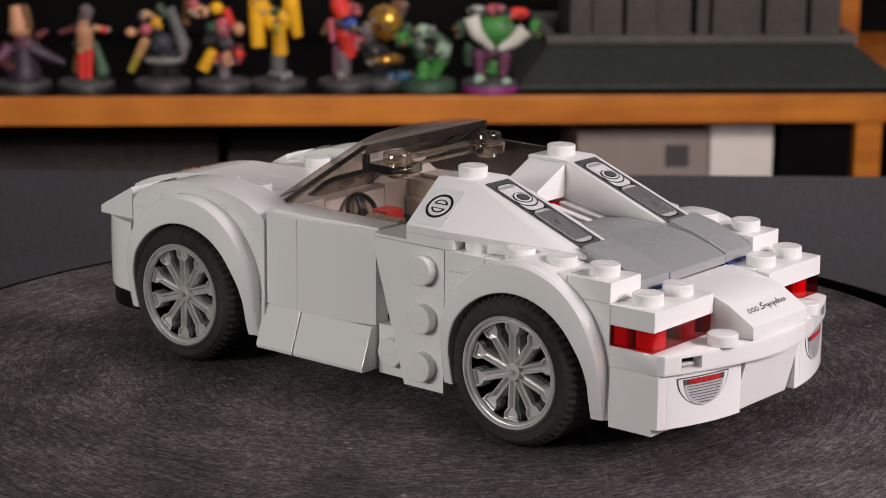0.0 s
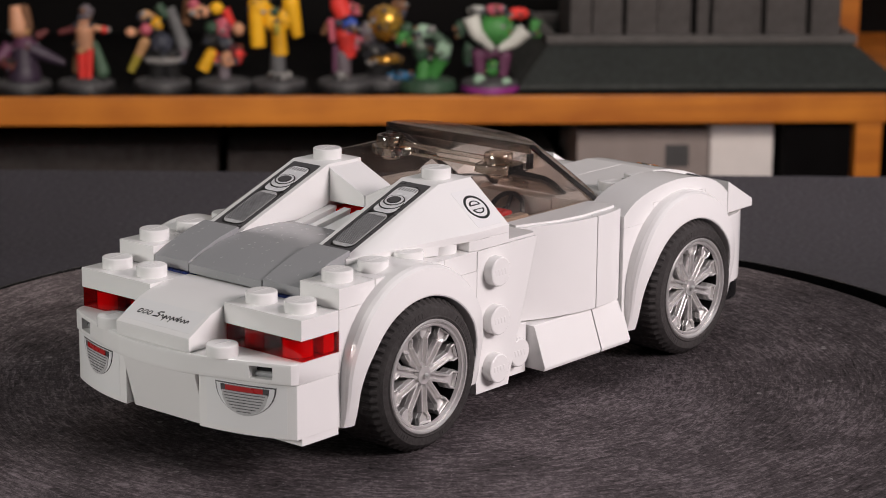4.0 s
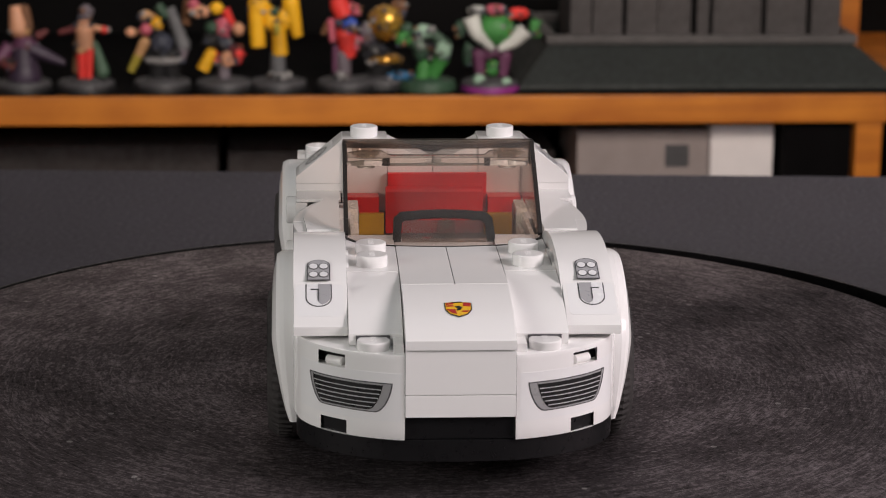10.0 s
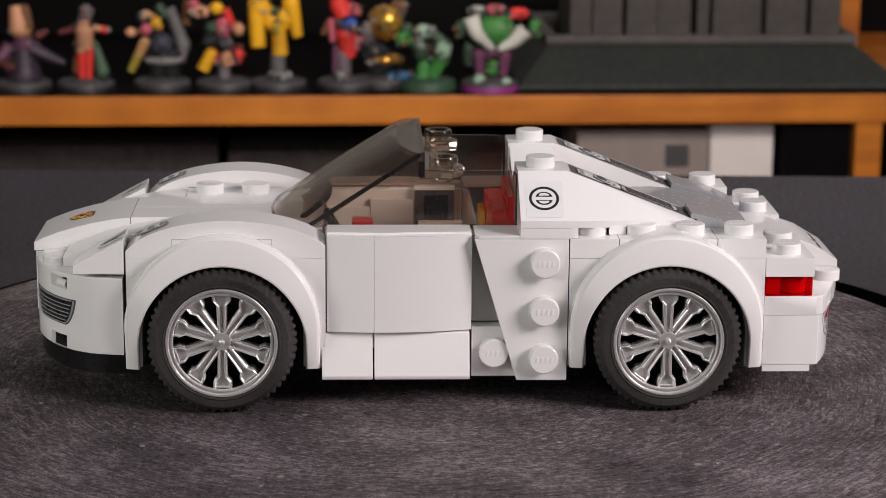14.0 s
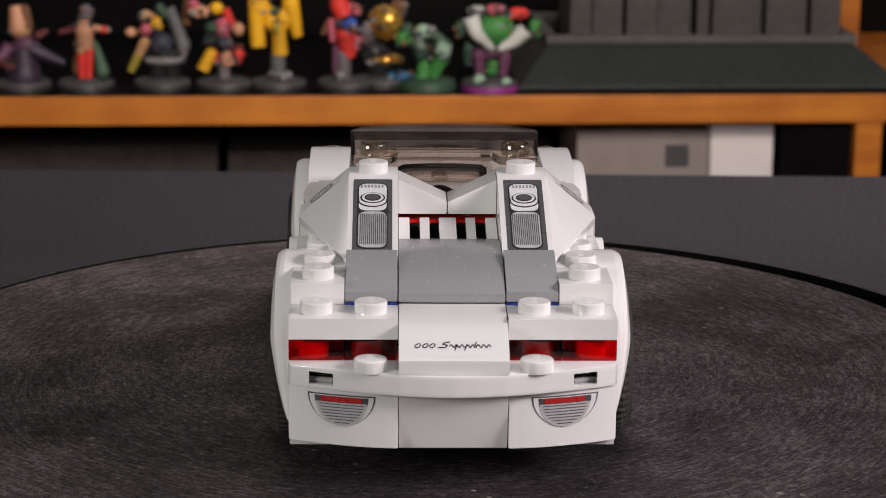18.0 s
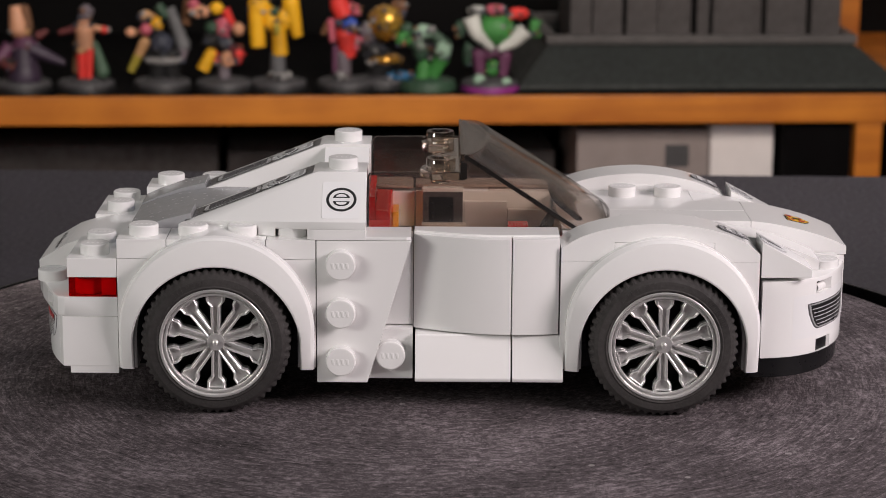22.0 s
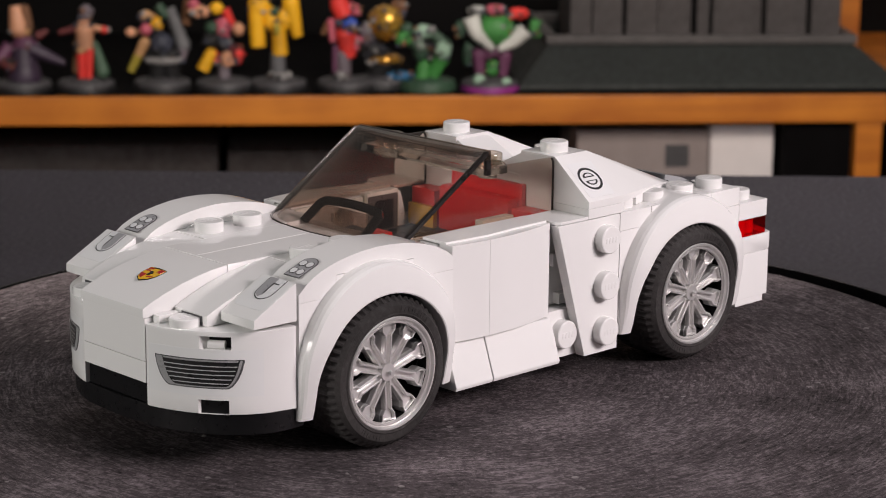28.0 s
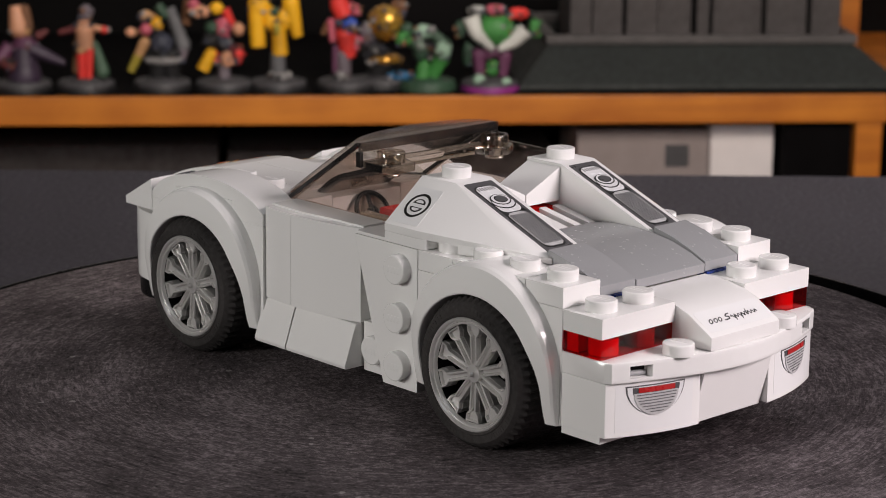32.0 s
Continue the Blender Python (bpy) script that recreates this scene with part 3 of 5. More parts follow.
class Face:
    """A flat print laid on a surface: origin, two directions and a hair's height above it."""

    def __init__(self, o, u, v, lift=0.05):
        self.o, self.u = Vector(o), Vector(u).normalized()
        n = self.u.cross(Vector(v)).normalized()
        self.n, self.v, self.lift = n, n.cross(self.u), lift

    def poly(self, bm, pts, level=0):
        d = self.lift + 0.05 * level
        top = [bm.verts.new(self.o + self.u * a + self.v * b + self.n * d) for a, b in pts]
        low = [bm.verts.new(self.o + self.u * a + self.v * b - self.n * 0.05) for a, b in pts]
        fs = [bm.faces.new(top)]
        for i in range(len(pts)):
            j = (i + 1) % len(pts)
            fs.append(bm.faces.new((top[i], low[i], low[j], top[j])))
        bmesh.ops.recalc_face_normals(bm, faces=fs)
        if sum((f.normal.dot(self.n) for f in fs[:1])) < 0:
            bmesh.ops.reverse_faces(bm, faces=fs)

    def ring(self, bm, c, r0, r1, a0=0, a1=360, level=0, squash=1.0, n=28):
        for k in range(n):
            q = [radians(a0 + (a1 - a0) * (k + e) / n) for e in (0, 1)]
            self.poly(bm, [(c[0] + r * math.cos(a), c[1] + squash * r * math.sin(a)) for r, a in ((r0, q[0]), (r1, q[0]), (r1, q[1]), (r0, q[1]))], level)


def rounded(x0, x1, y0, y1, r, n=5):
    pts = []
    for cx, cy, a in ((x1 - r, y1 - r, 0), (x0 + r, y1 - r, 90), (x0 + r, y0 + r, 180), (x1 - r, y0 + r, 270)):
        pts += [(cx + r * math.cos(radians(a + 90 * k / n)), cy + r * math.sin(radians(a + 90 * k / n))) for k in range(n + 1)]
    return pts


def printed(name, face, shapes, parent, label="", mirror=False):
    """Prints: shapes is a list of (material, list of polygons, level)."""
    for mat, polys, level in shapes:
        bm = bmesh.new()
        for p in polys:
            face.poly(bm, p, level)
        carpart(name, bm, mat, label, parent, mirror=mirror, bevel=0)


FENDER = [(19.4, 15.1), (21.0, 16.25), (22.6, 17.1), (24.3, 17.72), (26.1, 18.22), (28.1, 18.65), (30.2, 18.98), (33.0, 19.22), (35.6, 19.28), (38.5, 19.12), (41.3, 18.75), (43.6, 18.3), (45.6, 17.75), (47.2, 17.15), (48.6, 16.5), (50.0, 15.55), (51.4, 14.3)]

for side in (False, True):
    # -- wheels and mudguards --
    for x in (36.0, -36.0):
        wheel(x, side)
        wheel_arch(x, side)
    # -- front wing --
    bm = bmesh.new()
    prism(bm, [(19.4, -5.0), (19.4, 13.0), (27.6, 13.0), (27.6, 9.9)] + arc(36, 0, 13.0, 130.5, 180, 8) + [(23.0, -5.0)], "y", 16.0, 24.0)
    carpart("wing_brick", bm, mirror=side, bevel=0.05)
    bm = bmesh.new()
    prism(bm, [(51.4, -5.0), (51.4, 13.0), (44.4, 13.0), (44.4, 9.9)] + arc(36, 0, 13.0, 49.5, 0, 8) + [(49.0, -5.0)], "y", 16.0, 24.0)
    carpart("wing_brick", bm, mirror=side, bevel=0.05)
    bm = bmesh.new()
    prism(bm, [(19.4, 13.01)] + FENDER + [(51.4, 13.01), (44.04, 13.01), (44.04, 16.21), (27.96, 16.21), (27.96, 13.01)], "y", 16.0, 24.0)
    top = bmesh.new()
    box(top, 28.0, 44.0, 16.1, 24.0, 11.0, 16.17)
    carpart("mudguard_top", top, WHITE, "white flat top of the mudguard", mirror=side, bevel=0.06)
    wing = carpart("curved_wing", bm, WHITE, "white curved wing over the front wheel", mirror=side, bevel=0.09)
    f = Face((46.8, 20.2, 17.42), (0, 1, 0), (-3, 0, 1.2))
    dots = [(cx, cy) for cx in (-0.76, 0.76) for cy in (-1.75, 0.3)]

    def disc(c, r, n=16):
        return [(c[0] + r * math.cos(2 * math.pi * a / n), c[1] + r * math.sin(2 * math.pi * a / n)) for a in range(n)]
    def arch(w, bottom, top, n=12):
        """A shape with a straight lower end and a round upper one."""
        return [(w, bottom)] + [(w * math.cos(math.pi * k / n), top - w * 0.8 + w * 0.8 * math.sin(math.pi * k / n)) for k in range(n + 1)] + [(-w, bottom)]
    printed("headlamp_print", f, [(INK_DARK, [arch(1.75, -3.1, 2.1)], 0), (INK_LAMP, [arch(1.58, -2.95, 1.95)], 1),
                                  (INK_DARK, [disc(c, 0.78) for c in dots], 2), (INK_WHITE, [disc(c, 0.62) for c in dots], 3)], wing, "printed four-dot headlamp", side)
    bm = bmesh.new()
    hull(bm, [(51.7, y, z) for y in (16.0, 23.9) for z in (10.4, 16.3)] + [(59.9, y, z) for y in (16.0, 23.9) for z in (10.5, 11.9)])
    lamp = carpart("headlamp_slope", bm, WHITE, "white sloped headlamp piece", mirror=side)
    f = Face((54.2, 20.2, 14.97), (0, 1, 0), (-8.2, 0, 4.4))

    def bowl(w, bottom, top, n=12):
        """A U, open at its upper end."""
        return [(w, top)] + [(w * math.cos(math.pi * k / n), bottom + w - w * math.sin(math.pi * k / n)) for k in range(n + 1)][::1] + [(-w, top)]
    printed("headlamp_print", f, [(FILM, [rounded(-3.6, 3.4, -4.3, 2.6, 0.8)], -0.6),
                                  (INK_DARK, [bowl(1.95, -2.25, 2.6)[::-1]], 0), (INK_WHITE, [bowl(1.76, -2.06, 2.6)[::-1]], 1), (INK_LAMP, [[(-1.72, 2.55), (0.1, 2.55), (0.1, -1.2), (-0.5, -1.85), (-1.2, -1.4), (-1.72, -0.6)]], 2),
                                  (INK_DARK, [[(-0.05, 1.5), (0.12, 1.5), (0.12, -0.9), (-0.05, -1.1)], [(0.12, 1.5), (0.12, 1.33), (1.2, 1.33), (1.2, 1.5)]], 3)], lamp, "printed lower headlamp", side)
    # -- bonnet beside the middle --
    bm = bmesh.new()
    box(bm, 20.0, 44.0, 8.05, 15.95, 9.8, DECK)
    stud(bm, 32, 12, DECK)
    stud(bm, 40, 12, DECK)
    carpart("bonnet_plate", bm, WHITE, "white studded plate", mirror=side)
    bm = bmesh.new()
    prism(bm, [(44.05, 9.8), (44.05, 16.15), (48, 15.8), (52, 15.15), (56, 14.1), (59.5, 12.8), (62.4, 11.5), (62.4, 9.8)], "y", 8.05, 15.95)
    carpart("bonnet_slope", bm, WHITE, "white curved slope", mirror=side)
    bm = bmesh.new()
    prism(bm, [(61.0, 8.05), (66.4, 8.05), (65.2, 12.0), (63.2, 15.9), (61.0, 15.9)], "z", 9.0, 9.78)
    stud(bm, 63.7, 12.4, 9.3)
    box(bm, 62.5, 66.4, 8.1, 9.6, 9.6, 11.0)
    carpart("nose_plate", bm, mirror=side)
    # the gap's shade drawn as a thin dark strip on the slope
    bm = bmesh.new()
    box(bm, 62.3, 62.55, 10.0, 14.9, 9.9, 11.3)
    carpart("gap_strip", bm, INK_DARK, "dark strip for the shade of the gap behind the stud", mirror=side, bevel=0)
    # -- front bumper --
    ys = [24 - 0.4 * k for k in range(41)]
    holes = [(16.5, 20.3, 6.95, 9.0), (16.3, 20.0, BASE + 0.02, -0.8)]
    bm = bmesh.new()
    curved_block(bm, front_curve, ys, BASE, 9.75, 52.0, holes)
    bumper = carpart("bumper", bm, WHITE, "white rounded bumper piece", mirror=side, bevel=0)
    # darkness inside the hollow slots put in as black plates
    for hole, near in zip(holes, (1.9, 0.5)):
        bm = bmesh.new()
        hull(bm, [(front_curve(y) - d, y, z) for y in (hole[0] - 0.3, hole[1] + 0.3) for z in (hole[2] - 0.3, hole[3] + 0.3) for d in (near, near + 0.6)])
        carpart("slot_shade_plate", bm, BLACK, "black plate for the dark inside of a bumper slot", bumper, mirror=side, bevel=0)
    bm = bmesh.new()
    tube(bm, [(front_curve(y) - 1.35, y, 7.55) for y in (16.8, 17.5, 18.2, 18.9)], 0.66, 14)
    carpart("bumper_clip", bm, WHITE, "white round clip in the slot", bumper, mirror=side, bevel=0)

    def grille_band(mat, fn, level):
        """A printed band on the bumper's curve: fn gives the lower and upper edge for s from 0 (inner) to 1 (outer)."""
        bm = bmesh.new()
        n = 60
        cols = []
        for k in range(n + 1):
            y, z0, z1 = fn(k / n)
            cols.append([bm.verts.new((front_curve(y) + 0.06 + 0.05 * level, y, z)) for z in (z0, z1)] + [bm.verts.new((front_curve(y) - 0.1, y, z)) for z in (z0, z1)])
        for a, b2 in zip(cols, cols[1:]):
            bm.faces.new((a[0], a[1], b2[1], b2[0]))
            bm.faces.new((a[1], a[3], b2[3], b2[1]))
            bm.faces.new((a[0], b2[0], b2[2], a[2]))
        bmesh.ops.recalc_face_normals(bm, faces=bm.faces)
        carpart("grille_print", bm, mat, "printed air intake grille", bumper, mirror=side, bevel=0)

    def outline(s, grow):
        """Lower and upper edge of the intake: straight on top, drawn in at both ends."""
        y = 9.9 - grow + (21.4 - 9.9 + 2 * grow) * s
        top, deep = 5.35, 4.2
        e = min(s / 0.22, (1 - s) / 0.15, 1.0)
        low = top - deep * (1 - (1 - e) ** 2.0) ** 0.75
        return y, low - grow, top + grow

    def inset(s):
        y, low, high = outline(s, -0.22)
        return 11.1 + (y - 10.12) * (21.18 - 11.1) / (21.18 - 10.12), low, high

    grille_band(FILM, lambda s: (8.5 + 14.4 * s, -0.2, 7.0), -0.6)
    grille_band(INK_DARK, lambda s: outline(s, 0.16), 0)
    grille_band(INK_GREY, lambda s: outline(s, 0.0), 1)
    grille_band(INK_BLACK, inset, 2)
    for k in range(5):
        z = 1.75 + k * 0.66
        inside = [i / 100 for i in range(101) if inset(i / 100)[1] < z - 0.12]
        s0, s1 = inside[0], inside[-1]
        grille_band(INK_SILVER, lambda s, z=z, s0=s0, s1=s1: (inset(s0 + (s1 - s0) * s)[0], z, z + 0.12), 3)
    # -- side: door, sill, bracket --
    ya, ym, yb = (22.4, 24.3, 23.5) if not side else (19.9, 24.0, 23.4)

    def door_y(x):
        t = (x + 4.3) / 23.6
        return ya + (yb - ya) * t + 4 * (ym - (ya + yb) / 2) * t * (1 - t)
    for x0, x1 in ((-4.3, 11.45), (11.6, 19.2)) if side else ((-4.3, 11.52), (11.55, 19.2)):
        bm = bmesh.new()
        n = 8
        xs = [x0 + (x1 - x0) * k / n for k in range(n + 1)]
        prism(bm, [(x, door_y(x)) for x in xs] + [(x, door_y(x) - 3.0) for x in xs[::-1]], "z", 0.7, 16.6)
        carpart("door_panel", bm, WHITE, "white curved door panel", mirror=side, bevel=0.22 if side else 0.08)
    bm = bmesh.new()
    box(bm, 0.4, 8.6, 14.6, 19.8, -3.0, 16.4)
    carpart("door_backing", bm, mirror=side)
    bm = bmesh.new()
    box(bm, 8.8, 19.3, 16.0, 20.2, -3.0, 16.3)
    carpart("door_backing", bm, mirror=side)
    bm = bmesh.new()
    prism(bm, [(-4.2, 16.6), (19.2, 16.6), (19.2, 22.0), (10.0, 22.6), (4.0, 22.0), (-4.2, ya - 0.7)], "z", 16.45, 16.95)
    carpart("door_top_tile", bm, mirror=side, bevel=0.12)
    for x0, x1 in ((-4.0, 11.5), (11.75, 20.0)):
        bm = bmesh.new()
        prism(bm, [(17.0, 0.5), (23.0, 0.5), (23.3, 0.2), (25.6, -6.3), (25.4, -6.9), (17.0, -6.9)], "x", x0, x1)
        carpart("sill_slope", bm, WHITE, "white sloped side sill", mirror=side)
    bm = bmesh.new()
    prism(bm, [(-19.9, 16.15), (-4.6, 16.15), (-11.7, -7.5), (-19.9, -7.5)], "y", 22.0, 24.0)
    bracket = carpart("side_bracket", bm, WHITE, "white wedge plate with three studs on its side", mirror=side)
    for z in (12.4, 4.4, -3.6):
        bm = bmesh.new()
        stud(bm, -16, 23.98, z, "y")
        carpart("stud", bm, WHITE, "", bracket, mirror=side)
    bm = bmesh.new()
    box(bm, -11.9, -4.4, 16.0, 21.8, -7.4, 1.0)
    stud(bm, -8, 21.8, -3.1, "y")
    carpart("studded_brick", bm, mirror=side)
    # brick behind the bracket, black to carry the shade inside the gap
    bm = bmesh.new()
    box(bm, -19.8, -9.4, 14.0, 16.9, 1.1, 16.1)
    carpart("gap_shade_brick", bm, BLACK, mirror=side)
    for x1, z0, z1 in ((-9.0, 1.4, 3.3), (-7.4, 8.2, 10.4)):
        bm = bmesh.new()
        box(bm, -14.0, x1, 17.0, 20.4, z0, z1)
        carpart("side_tooth", bm, WHITE, "white rib behind the bracket", mirror=side)
    bm = bmesh.new()
    prism(bm, [(-4.4, 15.9), (-4.4, 1.15), (-9.8, 1.15), (-5.6, 15.9)] if side else [(-4.4, 15.9), (-4.4, 1.15), (-13.5, 1.15), (-13.5, 15.9)], "y", 15.4, 19.5 if side else 18.9)
    carpart("side_wedge", bm, WHITE, "white wedge piece behind the bracket", mirror=side)
    for x0, x1, y0, z1 in ((-4.2, 19.6, 14.2, 16.3), (4.3, 11.9, 13.4, 14.6), (12.0, 19.6, 13.4, 13.2)):
        bm = bmesh.new()
        box(bm, x0, x1, y0, y0 + 0.75, 9.8, z1)
        carpart("inner_door_wall", bm, TAN, "inner side of the cockpit, white with the glass tint painted in", mirror=side)
    bm = bmesh.new()
    prism(bm, [(-12.2, 16.2), (-4.7, 16.2), (-4.7, 23.2), (-5.4, 23.9), (-12.2, 23.9)], "z", 16.2, 16.75)
    carpart("side_tile", bm, mirror=side)
    bm = bmesh.new()
    box(bm, -3.1, 4.2, 13.35, 15.2, 9.85, 16.95)
    block = carpart("inner_door_block", bm, TAN, "block inside the door, white with the glass tint painted in", mirror=side)
    # the hollow's shade drawn as two flat plates, dark grey and black
    bm = bmesh.new()
    box(bm, -2.95, 4.05, 13.27, 13.4, 9.9, 16.3)
    carpart("block_face", bm, DARKGREY, "dark grey plate for the shaded hollow face", block, mirror=side, bevel=0)
    bm = bmesh.new()
    box(bm, -1.9, 2.4, 13.21, 13.31, 10.2, 15.4)
    carpart("recess_plate", bm, BLACK, "black square plate for the dark of the hollow", block, mirror=side, bevel=0)
    # -- rear wing --
    bm = bmesh.new()
    prism(bm, [(-20.05, -5.0), (-20.05, 12.95), (-29, 12.95), (-29, 11.0)] + arc(-36, 0, 13.0, 57.4, 0, 8) + [(-23.0, -5.0)], "y", 16.0, 24.0)
    carpart("wing_brick", bm, mirror=side, bevel=0.05)
    bm = bmesh.new()
    prism(bm, [(-51.95, -5.2), (-51.95, 12.95), (-43, 12.95), (-43, 11.0)] + arc(-36, 0, 13.0, 122.6, 180, 8) + [(-49.0, -5.2)], "y", 16.0, 24.0)
    carpart("wing_brick", bm, mirror=side, bevel=0.05)
    for x0, x1, sx in ((-51.95, -44.05, (-48,)), (-43.95, -28.05, (-40, -32)), (-27.95, -20.05, (-24,))):
        bm = bmesh.new()
        box(bm, x0, x1, 16.0, 23.98, 13.0, DECK)
        for x in sx:
            stud(bm, x, 20, DECK)
        carpart("wing_plate", bm, WHITE, "white studded plate over the rear wheel", mirror=side)
    # -- buttress behind the seat --
    bm = bmesh.new()
    prism(bm, [(-12, 8), (-12, 24), (-20, 24), (-21.4, 23.5), (-21.4, 17.2), (-26.6, 17.2), (-26.6, 21.65), (-29.5, 20.6), (-29.5, 17.2), (-34.6, 17.2), (-34.6, 18.8), (-38, 17.6), (-38, 8)], "z", DECK + 0.03, 17.95)
    carpart("buttress_foot", bm, mirror=side)
    bm = bmesh.new()
    hull(bm, [(x, y, ROOF) for x in (-12.0, -20.0) for y in (8.0, 15.9)] + [(x, 24.0, z) for x in (-12.0, -20.0) for z in (17.96, 19.2)] +
         [(-12.0, 8.0, 17.96), (-37, 18.1, 17.97), (-37, 8, 17.96), (-41.6, 8, 17.4), (-41.6, 15.9, 17.4), (-41.6, 8, 16.5), (-41.6, 15.9, 16.5)])
    stud(bm, -16, 12, ROOF)
    butt = carpart("buttress", bm, WHITE, "white sloped buttress with a stud on top", mirror=side)
    f = Face((-20.9, 12, 25.43), (0, -1, 0), (1, 0, 0.389))
    L = 21.7
    mesh_shape = rounded(-2.2, 2.2, -L + 2.4, -9.2, 1.3)
    ell = [(1.75 * math.cos(2 * math.pi * k / 24), -5.6 + 1.35 * math.sin(2 * math.pi * k / 24)) for k in range(24)]
    def oval(k, dy=0.0):
        return [(x * k, (y + 5.6) * k - 5.6 + dy) for x, y in ell]
    rungs = [[(-1.95 + 0.3 * k, -18.4), (-1.83 + 0.3 * k, -18.4), (-1.83 + 0.3 * k, -10.0), (-1.95 + 0.3 * k, -10.0)] for k in range(14)]
    printed("vent_print", f, [(INK_DARK, [rounded(-3.1, 3.1, -L, 0.1, 0.3)], 0), (INK_BLACK, [rounded(-2.42, 2.42, -L + 2.2, -1.1, 1.3)], 1),
                              (INK_SILVER, [rounded(-2.2, 2.2, -L + 2.5, -9.3, 1.3)], 2), (INK_DARK, rungs, 3),
                              (INK_WHITE, [rounded(-2.2, 2.2, -9.0, -1.35, 1.2)], 2), (INK_GREY, [[(-1.9 + 0.55 * k, -2.5), (-1.6 + 0.55 * k, -2.5), (-1.6 + 0.55 * k, -1.7), (-1.9 + 0.55 * k, -1.7)] for k in range(7)], 3),
                              (INK_BLACK, [oval(1.3, -0.75)], 3), (INK_WHITE, [oval(1.22, -0.6)], 4), (INK_BLACK, [oval(1.12)], 5),
                              (INK_WHITE, [oval(0.98, 0.02)], 6), (INK_BLACK, [oval(0.74)], 7), (INK_DARK, [oval(0.62)], 8)], butt, "printed exhaust and mesh in dark grey", side)
    f = Face((-16.0, 20.45, 22.13), (-1, 0, 0), (0, -8.1, 6.6))
    bm = bmesh.new()
    f.poly(bm, rounded(-2.95, 3.1, -3.9, 3.7, 0.5), -0.6)
    carpart("sticker", bm, FILM, "clear sticker film", butt, mirror=side, bevel=0)
    bm = bmesh.new()
    f.ring(bm, (0, 0), 2.0, 2.45)
    for s in (-1, 1):
        f.poly(bm, [(1.35 * math.cos(radians(a)), s * (0.35 + 1.0 * math.sin(radians(a)))) for a in range(0, 181, 20)][::s])
    carpart("round_mark", bm, INK_BLACK, "printed black ring mark", butt, mirror=side, bevel=0)
    bm = bmesh.new()
    for s in (-1, 1):
        f.poly(bm, [(0.85 * math.cos(radians(a)), s * (0.55 + 0.55 * math.sin(radians(a)))) for a in range(0, 181, 20)][::s], 1)
    carpart("round_mark", bm, FILM, "", butt, mirror=side, bevel=0)
    bm = bmesh.new()
    hull(bm, [(x, 7.95, z) for x in (-12.2, -19.9) for z in (19.6, 25.3)] + [(x, 0.08, z) for x in (-12.2, -19.9) for z in (19.6, 21.6)])
    carpart("collar_slope", bm, WHITE, "white slope between the buttresses", mirror=side)
    # -- grey engine cover at the side --
    bm = bmesh.new()
    prism(bm, [(-41.75, 13.4), (-41.75, 17.6), (-40.7, 17.75), (-40.8, 18.75), (-45, 17.75), (-49, 16.3), (-51.9, 15.0), (-51.9, 13.4)], "y", 8.1, 15.9)
    carpart("engine_cover_side", bm, GREY, "light grey curved cover", mirror=side)
    bm = bmesh.new()
    box(bm, -52.3, -42, 8.1, 15.9, 12.6, 13.35)
    carpart("blue_plate", bm, BLUE, "dark blue plate edge", mirror=side, bevel=0.05)
    # -- tail --
    bm = bmesh.new()
    box(bm, -60.0, -52.02, 8.05, 24.0, 9.85, TAIL)
    stud(bm, -56, 12, TAIL)
    stud(bm, -56, 20, TAIL)
    carpart("tail_plate", bm, WHITE, "white studded tail plate", mirror=side)
    for y0, y1 in ((8.3, 15.95), (16.05, 23.98)):
        bm = bmesh.new()
        box(bm, -59.8, -52.1, y0, y1, 6.65, 9.8)
        carpart("tail_light", bm, REDLENS, "clear red tail light", mirror=side)
    for y0, y1, m_ in ((8.1, 15.9, GREY), (16.0, 23.6, WHITE)):
        bm = bmesh.new()
        box(bm, -54.6, -52.3, y0, y1 - 0.3, 6.75, 9.7)
        cyl(bm, (-57.0, (y0 + y1) / 2 + 0.6, 6.7), 2.3, 2.6, "z", 24)
        carpart("light_backing", bm, m_, mirror=side, bevel=0)
    bm = bmesh.new()
    prism(bm, [(rear_curve(24 - 0.5 * k), 24 - 0.5 * k) for k in range(33)] + [(-52.0, 8.0), (-52.0, 24.0)], "z", -5.0, 3.35)
    rb = carpart("rear_bumper", bm, WHITE, "white rear bumper piece", mirror=side)

    def rear_print(mat, polys, level):
        bm = bmesh.new()
        for poly in polys:
            top = [bm.verts.new((rear_curve(y) - 0.07 - 0.05 * level, y, z)) for y, z in poly]
            low = [bm.verts.new((rear_curve(y) + 0.15, y, z)) for y, z in poly]
            bm.faces.new(top)
            for i in range(len(poly)):
                j = (i + 1) % len(poly)
                bm.faces.new((top[i], low[i], low[j], top[j]))
        bmesh.ops.recalc_face_normals(bm, faces=bm.faces)
        carpart("reflector_print", bm, mat, "printed half-moon reflector", rb, mirror=side, bevel=0)
    def moon(r, zt, n=14):
        return [(16.2 + r * math.cos(radians(180 + 180 * k / n)), zt + 0.95 * r * math.sin(radians(180 + 180 * k / n))) for k in range(n + 1)]
    for mat, r, zt, lev in ((INK_DARK, 4.95, 2.75, 0), (INK_WHITE, 4.7, 2.55, 1), (INK_DARK, 3.95, 2.45, 2), (INK_SILVER, 3.7, 1.55, 3)):
        m_ = moon(r, zt)
        rear_print(mat, [[m_[k], m_[k + 1], (m_[k + 1][0], zt), (m_[k][0], zt)] for k in range(len(m_) - 1)], lev)
